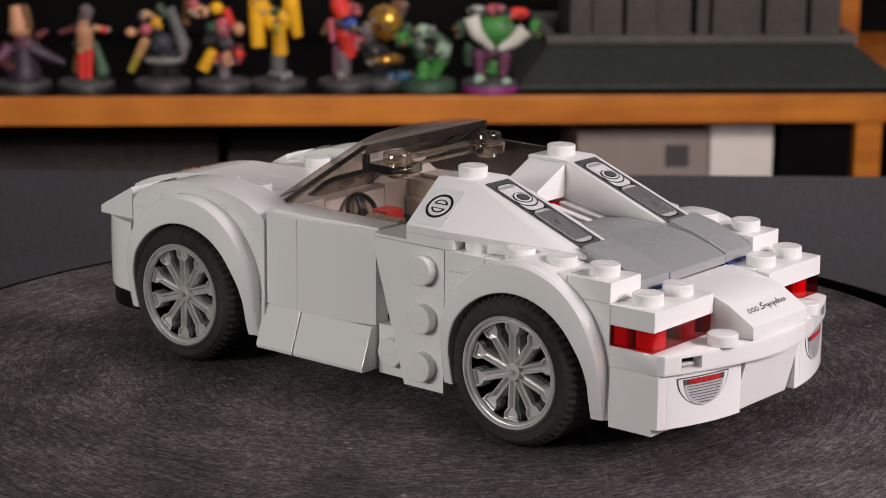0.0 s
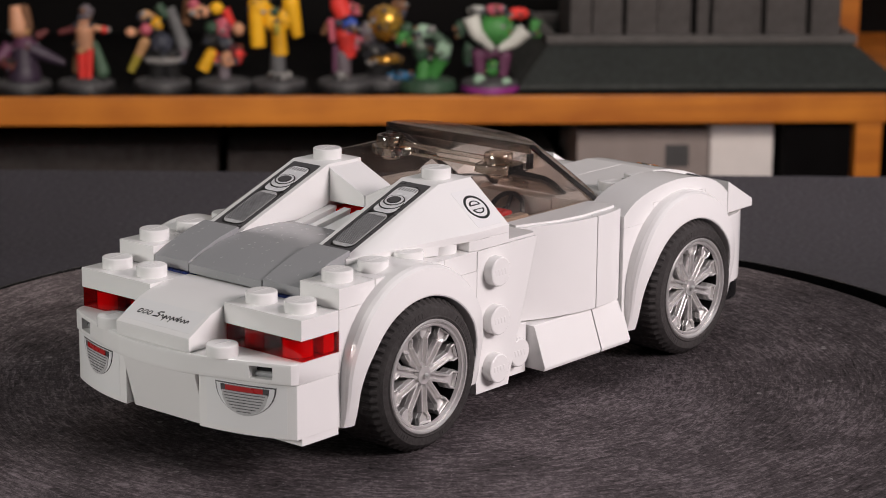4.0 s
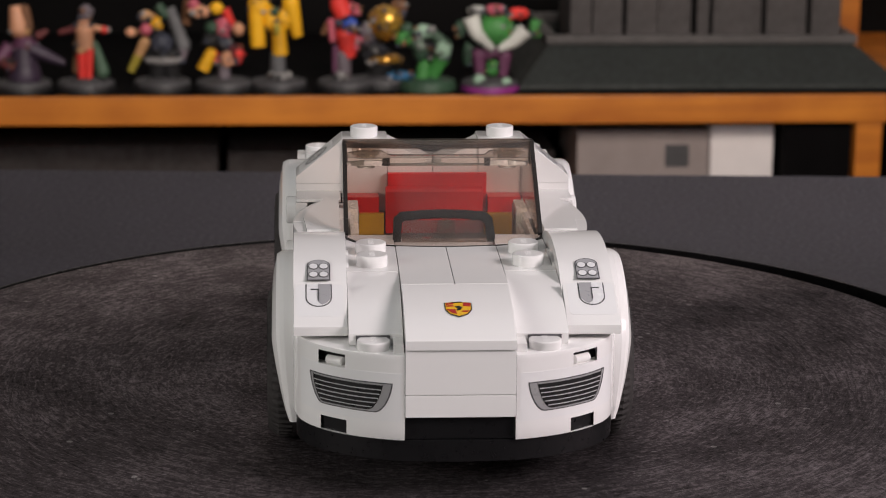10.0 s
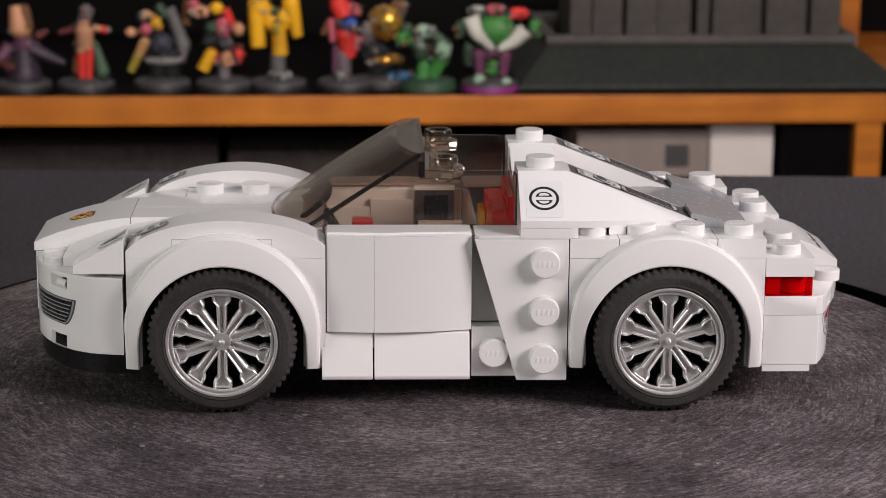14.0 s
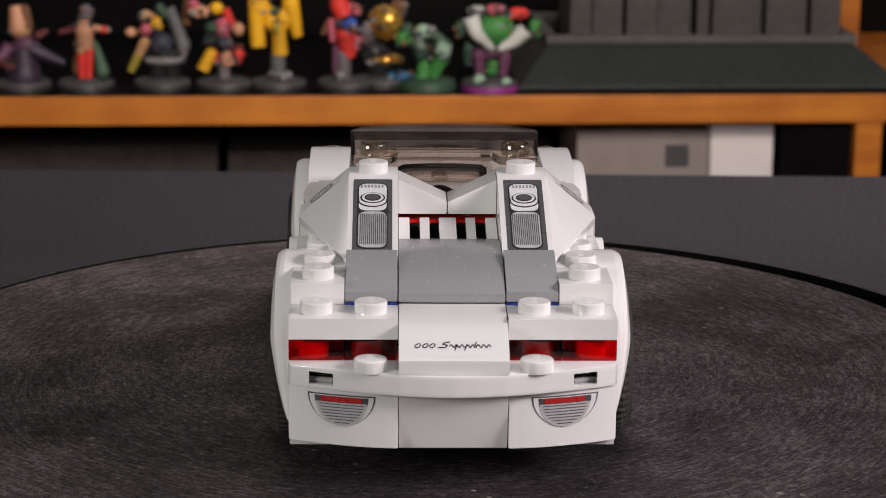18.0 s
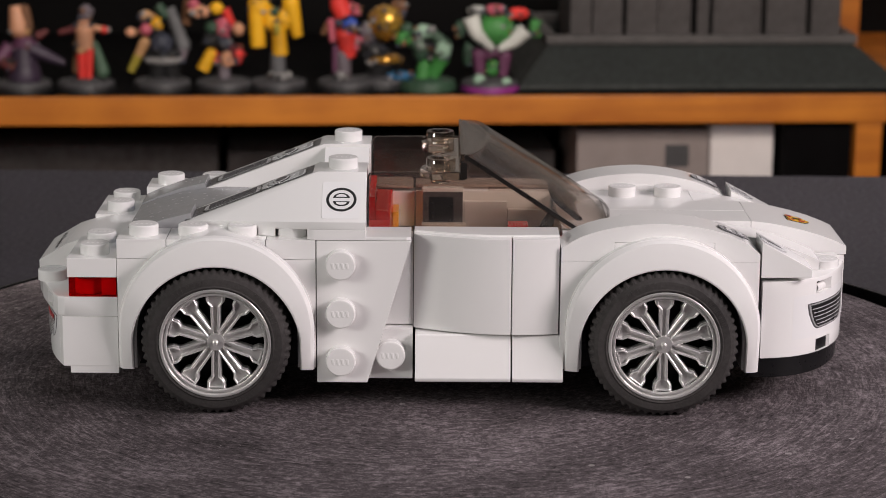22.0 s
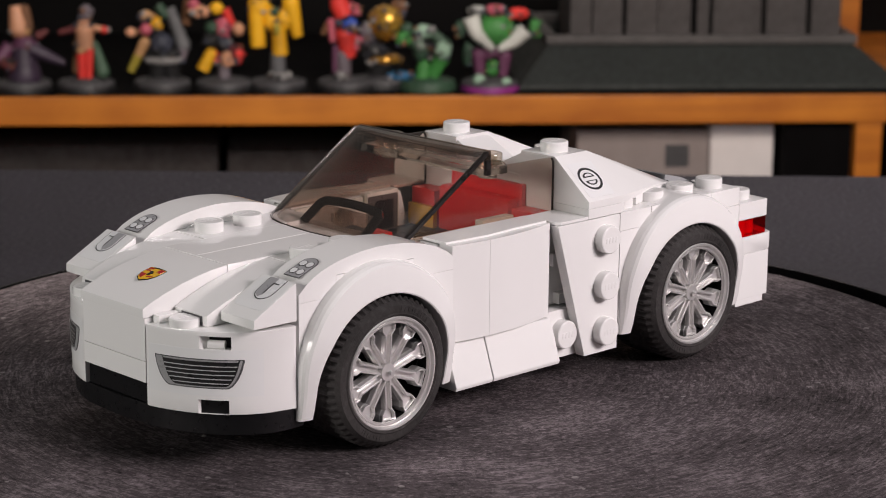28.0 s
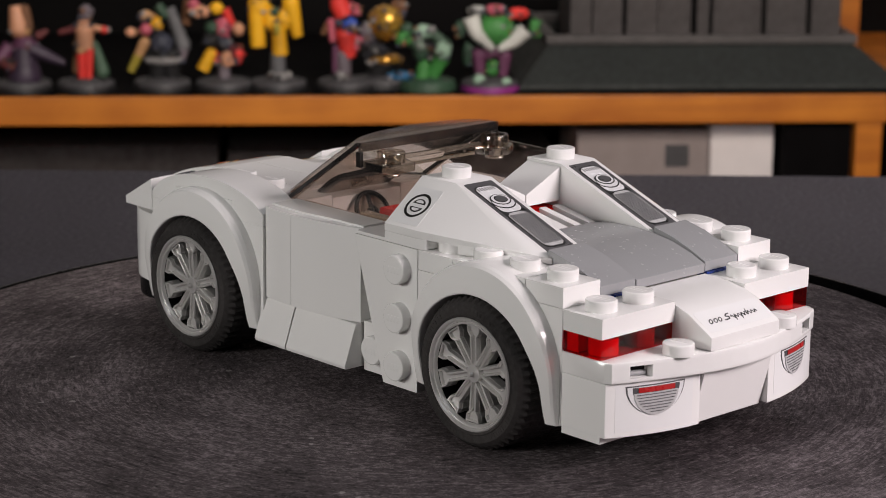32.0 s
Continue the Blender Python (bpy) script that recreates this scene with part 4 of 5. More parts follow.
    rear_print(FILM, [[(9.6 + 0.5 * k, -4.2), (10.1 + 0.5 * k, -4.2), (10.1 + 0.5 * k, 3.1), (9.6 + 0.5 * k, 3.1)] for k in range(26)], -0.9)
    rear_print(INK_RED, [[(13.2 + 0.6 * k, 1.65), (13.8 + 0.6 * k, 1.65), (13.8 + 0.6 * k, 2.4), (13.2 + 0.6 * k, 2.4)] for k in range(10)], 4)
    rear_print(INK_DARK, [[(16.2 + w * k / 4, z), (16.2 + w * (k + 1) / 4, z), (16.2 + w * (k + 1) / 4, z + 0.13), (16.2 + w * k / 4, z + 0.13)] for z, w in ((1.2, 3.3), (0.75, 3.2), (0.3, 3.0), (-0.15, 2.75), (-0.6, 2.4), (-1.05, 1.9), (-1.5, 1.1)) for k in range(-4, 4)], 4)
    bm = bmesh.new()
    box(bm, -59.9, -52.0, 15.9, 23.9, -6.2, BASE - 0.05)
    carpart("base_plate", bm, mirror=side)
    # slot in the bow with a clip inside
    bm = bmesh.new()
    # black plate that gives the slot its dark inside
    hull(bm, [(bow_curve(y) + d, y, z) for y in (17.2, 21.0) for z in (3.9, 6.1) for d in (1.7, 2.4)])
    carpart("slot_shade_plate", bm, BLACK, "black plate for the dark inside of a bumper slot", mirror=side, bevel=0)
    bm = bmesh.new()
    tube(bm, [(bow_curve(y) + 1.55, y, 4.45) for y in (17.4, 18.4, 19.6, 20.8)], 0.45, 14)
    carpart("bumper_clip", bm, GREY, "grey round clip in the slot", mirror=side, bevel=0)
    # -- cockpit sides seen through the glass --
    bm = bmesh.new()
    box(bm, -12.0, -8.3, 9.5, 15.3, 9.8, 16.3)
    carpart("seat_side", bm, RED, "red seat side", mirror=side)
    bm = bmesh.new()
    box(bm, -8.25, -7.2, 8.7, 15.2, 9.8, 13.6)
    carpart("seat_base", bm, YELLOW, "yellow plate below the seat", mirror=side)
    bm = bmesh.new()
    box(bm, -13.9, -12.05, 8.1, 15.9, 13.0, 21.4)
    carpart("rear_wall_brick", bm, WHITE, mirror=side)
    # -- side window --
    bm = bmesh.new()
    prism(bm, [(-11.9, 16.4), (-11.9, 24.9), (-11.65, 25.5), (-11.1, 25.75), (4.6, 25.9), (5.2, 27.6), (21.6, 16.9), (20.4, 16.4)], "y", 15.35, 16.0)
    carpart("side_window", bm, TINTED, "smoky clear side window", mirror=side, bevel=0.08)
    # added strips: the glass looks dark edge-on, the car has no pillars
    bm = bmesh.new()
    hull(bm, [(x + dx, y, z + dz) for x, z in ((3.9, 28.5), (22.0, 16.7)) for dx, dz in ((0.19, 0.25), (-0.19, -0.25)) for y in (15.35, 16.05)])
    carpart("screen_edge_strip", bm, EDGE_SHADE, "strip for the dark look of the windscreen edge", mirror=side, bevel=0)
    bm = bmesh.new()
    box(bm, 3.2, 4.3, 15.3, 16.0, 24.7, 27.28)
    carpart("screen_edge_foot", bm, EDGE_SHADE, "strip for the dark look of the windscreen rear edge", mirror=side, bevel=0.1)
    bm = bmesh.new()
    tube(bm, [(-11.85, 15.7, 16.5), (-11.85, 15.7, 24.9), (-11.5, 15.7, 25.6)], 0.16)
    carpart("window_edge", bm, EDGE_SHADE, "strip for the dark look of the side window edge", mirror=side, bevel=0)

# -- middle of the front --
for y0, y1 in ((-7.98, -0.03), (0.03, 7.98)):
    bm = bmesh.new()
    box(bm, 28.0, 52.0, y0, y1, 13.0, 16.25)
    carpart("bonnet_tile", bm, WHITE, "smooth white bonnet tile")
bm = bmesh.new()
NOSE = [(52.05, 16.2), (55, 15.9), (58, 15.35), (61, 14.65), (64, 13.75), (66.5, 12.8), (68.2, 12.0)]
prism(bm, [(52.05, 10.55)] + NOSE + [(68.2, 10.55)], "y", -7.95, 7.95)
nose = carpart("nose_slope", bm, WHITE, "white curved nose piece with a crest")
f = Face((60.8, 0, 14.72), (0, 1, 0), (-3, 0, 0.72))
K_ = 0.86
sh = [(-2.15, 1.9), (-1.0, 2.15), (0, 2.05), (1.0, 2.15), (2.15, 1.9), (2.1, -0.3), (1.4, -1.7), (0, -2.6), (-1.4, -1.7), (-2.1, -0.3)]
sh = [(a * K_, b * K_) for a, b in sh]
printed("crest_print", f, [(INK_BLACK, [[(a * 1.08, b * 1.08) for a, b in sh]], 0), (INK_GOLD, [sh], 1),
                           (INK_RED, [[(-1.75, 1.5), (-0.7, 1.6), (-0.7, 1.25), (-1.75, 1.1)], [(-1.75, 0.85), (-0.7, 0.95), (-0.7, 0.6), (-1.7, 0.45)], [(0.75, 1.7), (1.8, 1.55), (1.8, 0.5), (0.75, 0.75)], [(-1.7, -0.3), (-0.5, -0.35), (-0.3, -1.6), (-1.0, -1.35)], [(0.5, -0.75), (1.6, -0.7), (1.3, -1.05), (0.45, -1.1)]], 2),
                           (INK_BLACK, [[(-0.5, 0.45), (0.15, 0.62), (0.5, 0.2), (0.3, -0.5), (-0.25, -0.6), (-0.05, -0.1)], [(-0.9, 1.75), (0.6, 1.85), (0.6, 1.7), (-0.9, 1.6)]], 3)], nose, "printed red and gold crest")
bm = bmesh.new()
box(bm, 52.0, 67.9, -7.95, 7.95, 3.86, 10.5)
carpart("nose_brick", bm, WHITE, "smooth white nose piece")
bm = bmesh.new()
box(bm, 52.0, 67.9, -7.95, 7.95, 0.5, 3.8)
carpart("nose_plate", bm, WHITE, "smooth white plate under the nose")
bm = bmesh.new()
plan = [(front_curve(abs(y)) - 0.55, y) for y in (23.6, 23, 22, 20.4, 18.5, 16, 12, 8, 0, -8, -12, -16, -18.5, -20.4, -22, -23, -23.6)] + [(50, -23.4), (50, 23.4)]
prism(bm, plan, "z", -6.3, BASE - 0.05)
lip = carpart("front_lip", bm, BLACK, "black front lip below the bumper")
bm = bmesh.new()
box(bm, 52, 67.0, -7.9, 7.9, -3.0, 0.45)
carpart("lip_middle", bm, BLACK, "black lower intake")

# -- windscreen, bar with two studs --
BOT = [(22.0, 15.9, 16.7), (23.6, 15.5, 16.5), (25.4, 14.2, 16.4), (27.2, 11.5, 16.35), (28.2, 8.0, 16.3), (28.7, 4, 16.3), (28.9, 0, 16.3)]
TOP = [(4.6, 15.9, 28.75), (5.4, 15.3, 28.9), (6.3, 13.8, 29.05), (7.1, 11.2, 29.2), (7.8, 7.8, 29.3), (8.2, 4, 29.35), (8.4, 0, 29.4)]
BOT = BOT + [(x, -y, z) for x, y, z in BOT[-2::-1]]
TOP = TOP + [(x, -y, z) for x, y, z in TOP[-2::-1]]
bm = bmesh.new()
rows = []
for k in range(9):
    t = k / 8
    rows.append([Vector(a).lerp(Vector(b_), t) + Vector((0.1, 0, 0.12)) * math.sin(math.pi * t) for a, b_ in zip(BOT, TOP)])
outer = [[bm.verts.new(p) for p in r] for r in rows]
inner = [[bm.verts.new(p + Vector((-0.75, -0.35 * (p.y / 16), -0.55))) for p in r] for r in rows]
n = len(BOT)
for k in range(8):
    for i in range(n - 1):
        bm.faces.new((outer[k][i], outer[k][i + 1], outer[k + 1][i + 1], outer[k + 1][i]))
        bm.faces.new((inner[k][i], inner[k + 1][i], inner[k + 1][i + 1], inner[k][i + 1]))
    for i in (0, n - 1):
        bm.faces.new((outer[k][i], outer[k + 1][i], inner[k + 1][i], inner[k][i]))
for i in range(n - 1):
    bm.faces.new((outer[0][i], inner[0][i], inner[0][i + 1], outer[0][i + 1]))
    bm.faces.new((outer[8][i], outer[8][i + 1], inner[8][i + 1], inner[8][i]))
bmesh.ops.recalc_face_normals(bm, faces=bm.faces)
carpart("windscreen", bm, TINTED, "smoky clear curved windscreen", bevel=0).visible_shadow = False
bm = bmesh.new()
prism(bm, [(p[0] - 0.3, p[1]) for p in TOP] + [(3.6, -15.6), (3.6, 15.6)], "z", 27.9, 28.75)
carpart("windscreen_header", bm, TINTED, "smoky top edge of the windscreen", bevel=0.1).visible_shadow = False
# strips along the glass, the edge-on darkness put into their colour
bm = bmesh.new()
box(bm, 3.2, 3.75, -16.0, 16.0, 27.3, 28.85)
carpart("windscreen_edge", bm, thin_clear("smoky_clear_edge", (0.50, 0.44, 0.40), 0.1, 1.5, 0.02), "smoky strip for the dark look of the rear edge", bevel=0.15)
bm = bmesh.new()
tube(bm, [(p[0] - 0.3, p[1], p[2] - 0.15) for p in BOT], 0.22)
carpart("windscreen_edge", bm, EDGE_SHADE, bevel=0)
bm = bmesh.new()
prism(bm, [(-3.4, -12.2), (-1.4, -15.2), (4.0, -15.2), (4.0, 15.2), (-1.4, 15.2), (-3.4, 12.2), (-3.0, 9.2), (0.6, 8.0), (0.6, -8.0), (-3.0, -9.2)], "z", 24.3, 25.7)
for s in (-12, 12):
    cyl(bm, (0, s, 23.3), 1.6, 0.95, "z", 20)
bar = carpart("clear_bar", bm, CLEAR, "smoky clear bar with two studs")
for s in (-12, 12):
    bm = bmesh.new()
    lathe(bm, [(2.42, 25.72), (2.42, 27.3), (2.3, 27.5), (1.75, 27.5), (1.6, 27.3), (1.6, 25.72)], "z", 32)
    bmesh.ops.translate(bm, vec=(0, s, 0), verts=bm.verts)
    carpart("clear_stud", bm, STUDCLEAR, "hollow clear stud", bar, bevel=0)

# -- cockpit --
bm = bmesh.new()
box(bm, -12.0, -10.9, -7.95, 9.4, 9.8, 20.0)
carpart("seat_back", bm, RED, "red seat back")
bm = bmesh.new()
prism(bm, [(-10.85, 9.8), (-10.85, 17.7), (-8.9, 17.6), (-8.4, 17.2), (-8.3, 9.8)], "y", -8.4, 8.6)
carpart("seat", bm, RED, "red seat block")
bm = bmesh.new()
box(bm, -12, 20, -14.9, 14.9, -3, 9.75)
carpart("cockpit_floor", bm, BLACK, "black cockpit floor")
bm = bmesh.new()
box(bm, 20.0, 28.0, -7.9, 7.9, 9.8, 15.6)
carpart("dashboard", bm, WHITE, "white dashboard bricks")
# flat-topped dark frame that leans towards the windscreen, with a clear stud in it
RIM = [(-8.3, 6.2), (-8.0, 1.7), (-6.9, 0.5), (-3.2, 0.1), (0, 0.0), (3.2, 0.1), (6.9, 0.5), (8.0, 1.7), (8.3, 6.2)]
RIM_IN = [(-6.9, 6.2), (-6.6, 2.2), (-6.0, 1.75), (-3.0, 1.4), (0, 1.3), (3.0, 1.4), (6.0, 1.75), (6.6, 2.2), (6.9, 6.2)]


def on_frame(y, v, e):
    """A point of the leaning frame: y across, v down its plane, e above it."""
    return (18.7 + 0.79 * v + 0.61 * e, y, 19.9 - 0.61 * v + 0.79 * e)


bm = bmesh.new()
for (a, b_), (c, d) in zip(zip(RIM, RIM_IN), zip(RIM[1:], RIM_IN[1:])):
    hull(bm, [on_frame(y, v, e) for y, v in (a, b_, c, d) for e in (-0.5, 0.4)])
sw = carpart("dash_frame", bm, SMOKY, "dark smoky flat-topped dashboard frame", bevel=0.12)
bm = bmesh.new()
hull(bm, [on_frame(y, v, e) for y, v in ((-6.8, 6.2), (-6.5, 1.8), (6.5, 1.8), (6.8, 6.2)) for e in (-0.45, -0.2)])
carpart("dash_panel", bm, thin_clear("hazy_smoky_plastic", (0.70, 0.62, 0.57), 0.1, 1.5, 0.09), "smoky clear panel inside the frame", sw, bevel=0)
bm = bmesh.new()
tube(bm, [on_frame(0.4, 3.9, -0.9), on_frame(0.4, 3.9, 1.1)], 1.5, 20)
tube(bm, [on_frame(0.4, 3.9, 1.1), on_frame(0.4, 3.9, 1.5)], 0.8, 14)
carpart("hub", bm, STUDCLEAR, "smoky clear hub", sw, bevel=0)
bm = bmesh.new()
lathe(bm, [(3.1, 0.0), (3.3, 0.42), (3.75, 0.42), (3.95, 0.0), (3.75, -0.42), (3.3, -0.42)], "x", 40)
for k in range(3):
    a = radians(90 + 120 * k)
    tube(bm, [(0.1, 0, 0), (0.0, 3.2 * math.cos(a), 3.2 * math.sin(a))], 0.42, 8)
cyl(bm, (-0.5, 0, 0), 0.9, 1.0, "x", 16)
bmesh.ops.rotate(bm, cent=(0, 0, 0), matrix=Matrix.Rotation(radians(28), 3, "Y"), verts=bm.verts)
bmesh.ops.translate(bm, vec=(17.8, 0.5, 12.6), verts=bm.verts)
wheel_ring = carpart("steering_wheel", bm, BLACK, "small round black steering wheel", bevel=0)
bm = bmesh.new()
cyl(bm, (0.2, 0, 0), 3.2, 0.4, "x", 36)
bmesh.ops.rotate(bm, cent=(0, 0, 0), matrix=Matrix.Rotation(radians(28), 3, "Y"), verts=bm.verts)
bmesh.ops.translate(bm, vec=(17.8, 0.5, 12.6), verts=bm.verts)
carpart("wheel_disc", bm, TINTED, "smoky clear disc behind the spokes", wheel_ring, bevel=0)
bm = bmesh.new()
hull(bm, [(x, y, 9.8) for x in (11.0, 15.6) for y in (-3.4, 1.6)] + [(x, y, 13.9) for x in (11.6, 15.0) for y in (-3.0, 1.2)])
carpart("gear_block", bm, RED, "red block beside the steering wheel")
bm = bmesh.new()
for s in (-1, 1):
    box(bm, -13.9, -12.05, *( (0.05, 7.95) if s > 0 else (-7.95, -0.05)), 13.0, 21.5)
carpart("rear_wall", bm, WHITE)

# -- engine bay and tail middle --
bm = bmesh.new()
box(bm, -28.0, -14.0, -7.9, 7.9, 9.8, 16.2)
box(bm, -20.6, -14.0, -7.9, 7.9, 16.2, 18.1)
carpart("engine_block", bm, BLACK, "dark engine bay")
bm = bmesh.new()
box(bm, -20.3, -14.0, -7.9, 7.9, 18.15, 18.6)
carpart("engine_strip", bm, RED, "red strip behind the slats")
for y0, y1 in ((6.1, 7.9), (2.9, 4.5), (-1.4, 1.4), (-4.5, -2.9), (-7.9, -6.1)):
    bm = bmesh.new()
    hull(bm, [(-20.0, y, z) for y in (y0, y1) for z in (17.4, 19.1)] + [(-28.6, y, z) for y in (y0, y1) for z in (16.2, 17.5)])
    carpart("grille_slat", bm, WHITE, "white grille slat")
bm = bmesh.new()
prism(bm, [(-28.3, 13.3), (-28.3, 17.5), (-32, 18.0), (-37, 18.15), (-41, 17.85), (-45, 17.2), (-49, 16.0), (-51.95, 14.75), (-51.95, 13.3)], "y", -7.95, 7.95)
carpart("engine_cover", bm, GREY, "light grey curved engine cover")
bm = bmesh.new()
PANEL = [(-51.98, 13.2), (-57, 12.95), (-60, 12.4), (-62.5, 11.55), (-65, 10.06), (-67.2, 8.75), (-67.2, 6.65), (-51.98, 6.65)]
prism(bm, PANEL, "y", -7.95, 7.95)
panel = carpart("tail_panel", bm, WHITE, "white curved tail panel with dark script")
f = Face((-65.0, 0, 10.06), (0, -1, 0), (4.7, 0, 2.8))
bm = bmesh.new()
f.poly(bm, rounded(-7.2, 7.2, -1.6, 2.75, 0.4), -0.6)
carpart("sticker", bm, FILM, "clear sticker film", panel, bevel=0)
# script lettering on the tail, as plain strokes of its size
bm = bmesh.new()


def stroke(pts, w=0.085):
    for (xa, ya_), (xb, yb_) in zip(pts, pts[1:]):
        d = Vector((xb - xa, yb_ - ya_))
        nrm = Vector((-d.y, d.x)).normalized() * w
        d = d.normalized() * w * 0.6
        f.poly(bm, [(xa - d.x + nrm.x, ya_ - d.y + nrm.y), (xa - d.x - nrm.x, ya_ - d.y - nrm.y), (xb + d.x - nrm.x, yb_ + d.y - nrm.y), (xb + d.x + nrm.x, yb_ + d.y + nrm.y)])


for cx in (-5.2, -4.1, -3.1):
    stroke([(cx + 0.36 * math.cos(a * math.pi / 5) + 0.16 * math.sin(a * math.pi / 5), 0.42 + 0.4 * math.sin(a * math.pi / 5)) for a in range(11)])
stroke([(-0.6, 1.15), (-1.2, 1.1), (-1.6, 0.75), (-1.0, 0.5), (-1.2, 0.1), (-2.2, 0.05)], 0.11)
wave = [(-0.6 + 0.155 * k, 0.36 + 0.32 * math.sin(k * 1.25)) for k in range(39)]
stroke(wave)
for xs_, y0_, y1_ in ((0.1, -0.45, 0.6), (1.5, -0.45, 0.5), (2.9, 0.1, 1.15)):
    stroke([(xs_, y0_), (xs_ + 0.35, y1_)])
carpart("script_strokes", bm, INK_BLACK, "dark script strokes", panel, bevel=0)
bm = bmesh.new()
curved_block(bm, bow_curve, [k * 0.5 for k in range(-48, 49)] + [y * e for y, _ in BOW for e in (-1, 1)], 3.4, LOW, -52.0, [(17.4, 20.9, 4.05, 5.95), (-20.9, -17.4, 4.05, 5.95)], 2.2, -1)
for s in (-12, 12):
    stud(bm, -64.3, s, LOW)
carpart("bumper_bow", bm, WHITE, "white rounded bumper bow with two studs", bevel=0)
bm = bmesh.new()
hull(bm, [(-66.0, y, z) for y in (-7.9, 7.9) for z in (3.3, 2.6)] + [(-52, y, z) for y in (-7.9, 7.9) for z in (3.3, -5.4)] + [(-63.9, y, -5.4) for y in (-7.9, 7.9)])
carpart("diffuser", bm, WHITE, "white sloped piece below the bumper")

# -- chassis --
bm = bmesh.new()
box(bm, -51.9, 51.9, -14.9, 14.9, -7.2, -3.1)
carpart("chassis", bm, BLACK, "black chassis plate")
for x0, x1 in ((-51.9, -20.1), (20.1, 51.9)):
    bm = bmesh.new()
    box(bm, x0, x1, -15.2, 15.2, -3.0, 9.75)
    carpart("body_core", bm, BLACK, "black inner bricks")
bm = bmesh.new()
box(bm, -51.8, -28.5, -15.9, 15.9, 9.8, 12.55)
carpart("rear_deck_plate", bm, WHITE)
for x in (36, -36):
    bm = bmesh.new()
    cyl(bm, (x, -21, 0), 1.6, 42, "y", 16)
    carpart("axle", bm, BLACK, bevel=0)


# ---- shelf unit behind the table, a little turned ----
SHELF = pose(0, 0.988, -0.1188, 0, 0, 3.8)


def shelf_place(x, y, z=0.0, rz=0.0):
    return SHELF @ pose(x * MM, y * MM, z * MM, 0, 0, rz)


unit = empty("shelf_unit", "orange pine shelf unit with a back panel coloured as in shade", "shelf", place=SHELF)
bot = FLOOR_Z + 118.8
for z, low in ((-2.7, -20.4), (-150.0, -170.4)):
    bm = bmesh.new()
    box(bm, -760, 520, 0, 270, low, z)
    part("shelf_board", bm, WOOD, unit, "orange pine board", bevel=1.2)
for x in (-780.0, 259.0, 520.0):
    for z0, z1 in ((bot, -170.4), (-150.0, -20.4)) if x == 259.0 else ((bot, 330.0),):
        bm = bmesh.new()
        box(bm, x, x + 16.5, 1.5, 270, z0, z1)
        part("upright", bm, WOOD, unit, "orange pine upright", bevel=0.8)
bm = bmesh.new()
box(bm, 283, 299.5, 165, 269.5, -2.7, 309.6)
part("upright", bm, WOOD, unit, "orange pine upright", bevel=0.8)
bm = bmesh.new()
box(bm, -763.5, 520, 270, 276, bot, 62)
part("back_panel", bm, SHADOW_WOOD, unit, "back panel with deep shade put into its near-black colour", bevel=0)


# sheet added so that the board reads dark between the figure bases
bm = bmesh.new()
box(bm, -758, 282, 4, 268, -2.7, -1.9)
thing("dark_shelf_sheet", bm, DARK_FILL, "black sheet added to darken the pine shelf board", "shelf liner", place=SHELF, bevel=0.2)


# ---- small painted figures on round bases, as plain shapes ----
PAINT = {}


def paint(key, colour, rough=0.5):
    if key not in PAINT:
        PAINT[key] = plastic("paint_" + key, tuple(c * 0.95 for c in colour), 0.22 if key in ("gold", "brass") else rough, 0.3, 0.3, 250.0)
        PAINT[key].node_tree.nodes["Principled BSDF"].inputs["Metallic"].default_value = 0.7 if key in ("gold", "brass") else 0.0
    return PAINT[key]


COL = {"base": (0.06, 0.058, 0.062), "pale": (0.26, 0.25, 0.245), "brass": (0.60, 0.30, 0.05), "olive": (0.34, 0.27, 0.03), "mauve": (0.16, 0.13, 0.15), "rose": (0.50, 0.10, 0.14), "brown": (0.16, 0.07, 0.03), "seagreen": (0.05, 0.10, 0.06), "deepblue": (0.02, 0.12, 0.25), "grey": (0.13, 0.13, 0.135), "purple": (0.035, 0.02, 0.04), "skin": (0.62, 0.30, 0.17), "red": (0.72, 0.04, 0.03), "green": (0.05, 0.24, 0.05),
       "dkgreen": (0.03, 0.07, 0.04), "yellow": (0.85, 0.42, 0.008), "black": (0.012, 0.012, 0.013), "blue": (0.03, 0.08, 0.42), "gold": (0.75, 0.42, 0.07), "white": (0.65, 0.65, 0.60), "magenta": (0.25, 0.025, 0.20), "beige": (0.50, 0.27, 0.12), "mint": (0.30, 0.45, 0.33), "plum": (0.13, 0.04, 0.09), "steel": (0.045, 0.05, 0.075), "dkred": (0.12, 0.02, 0.02)}


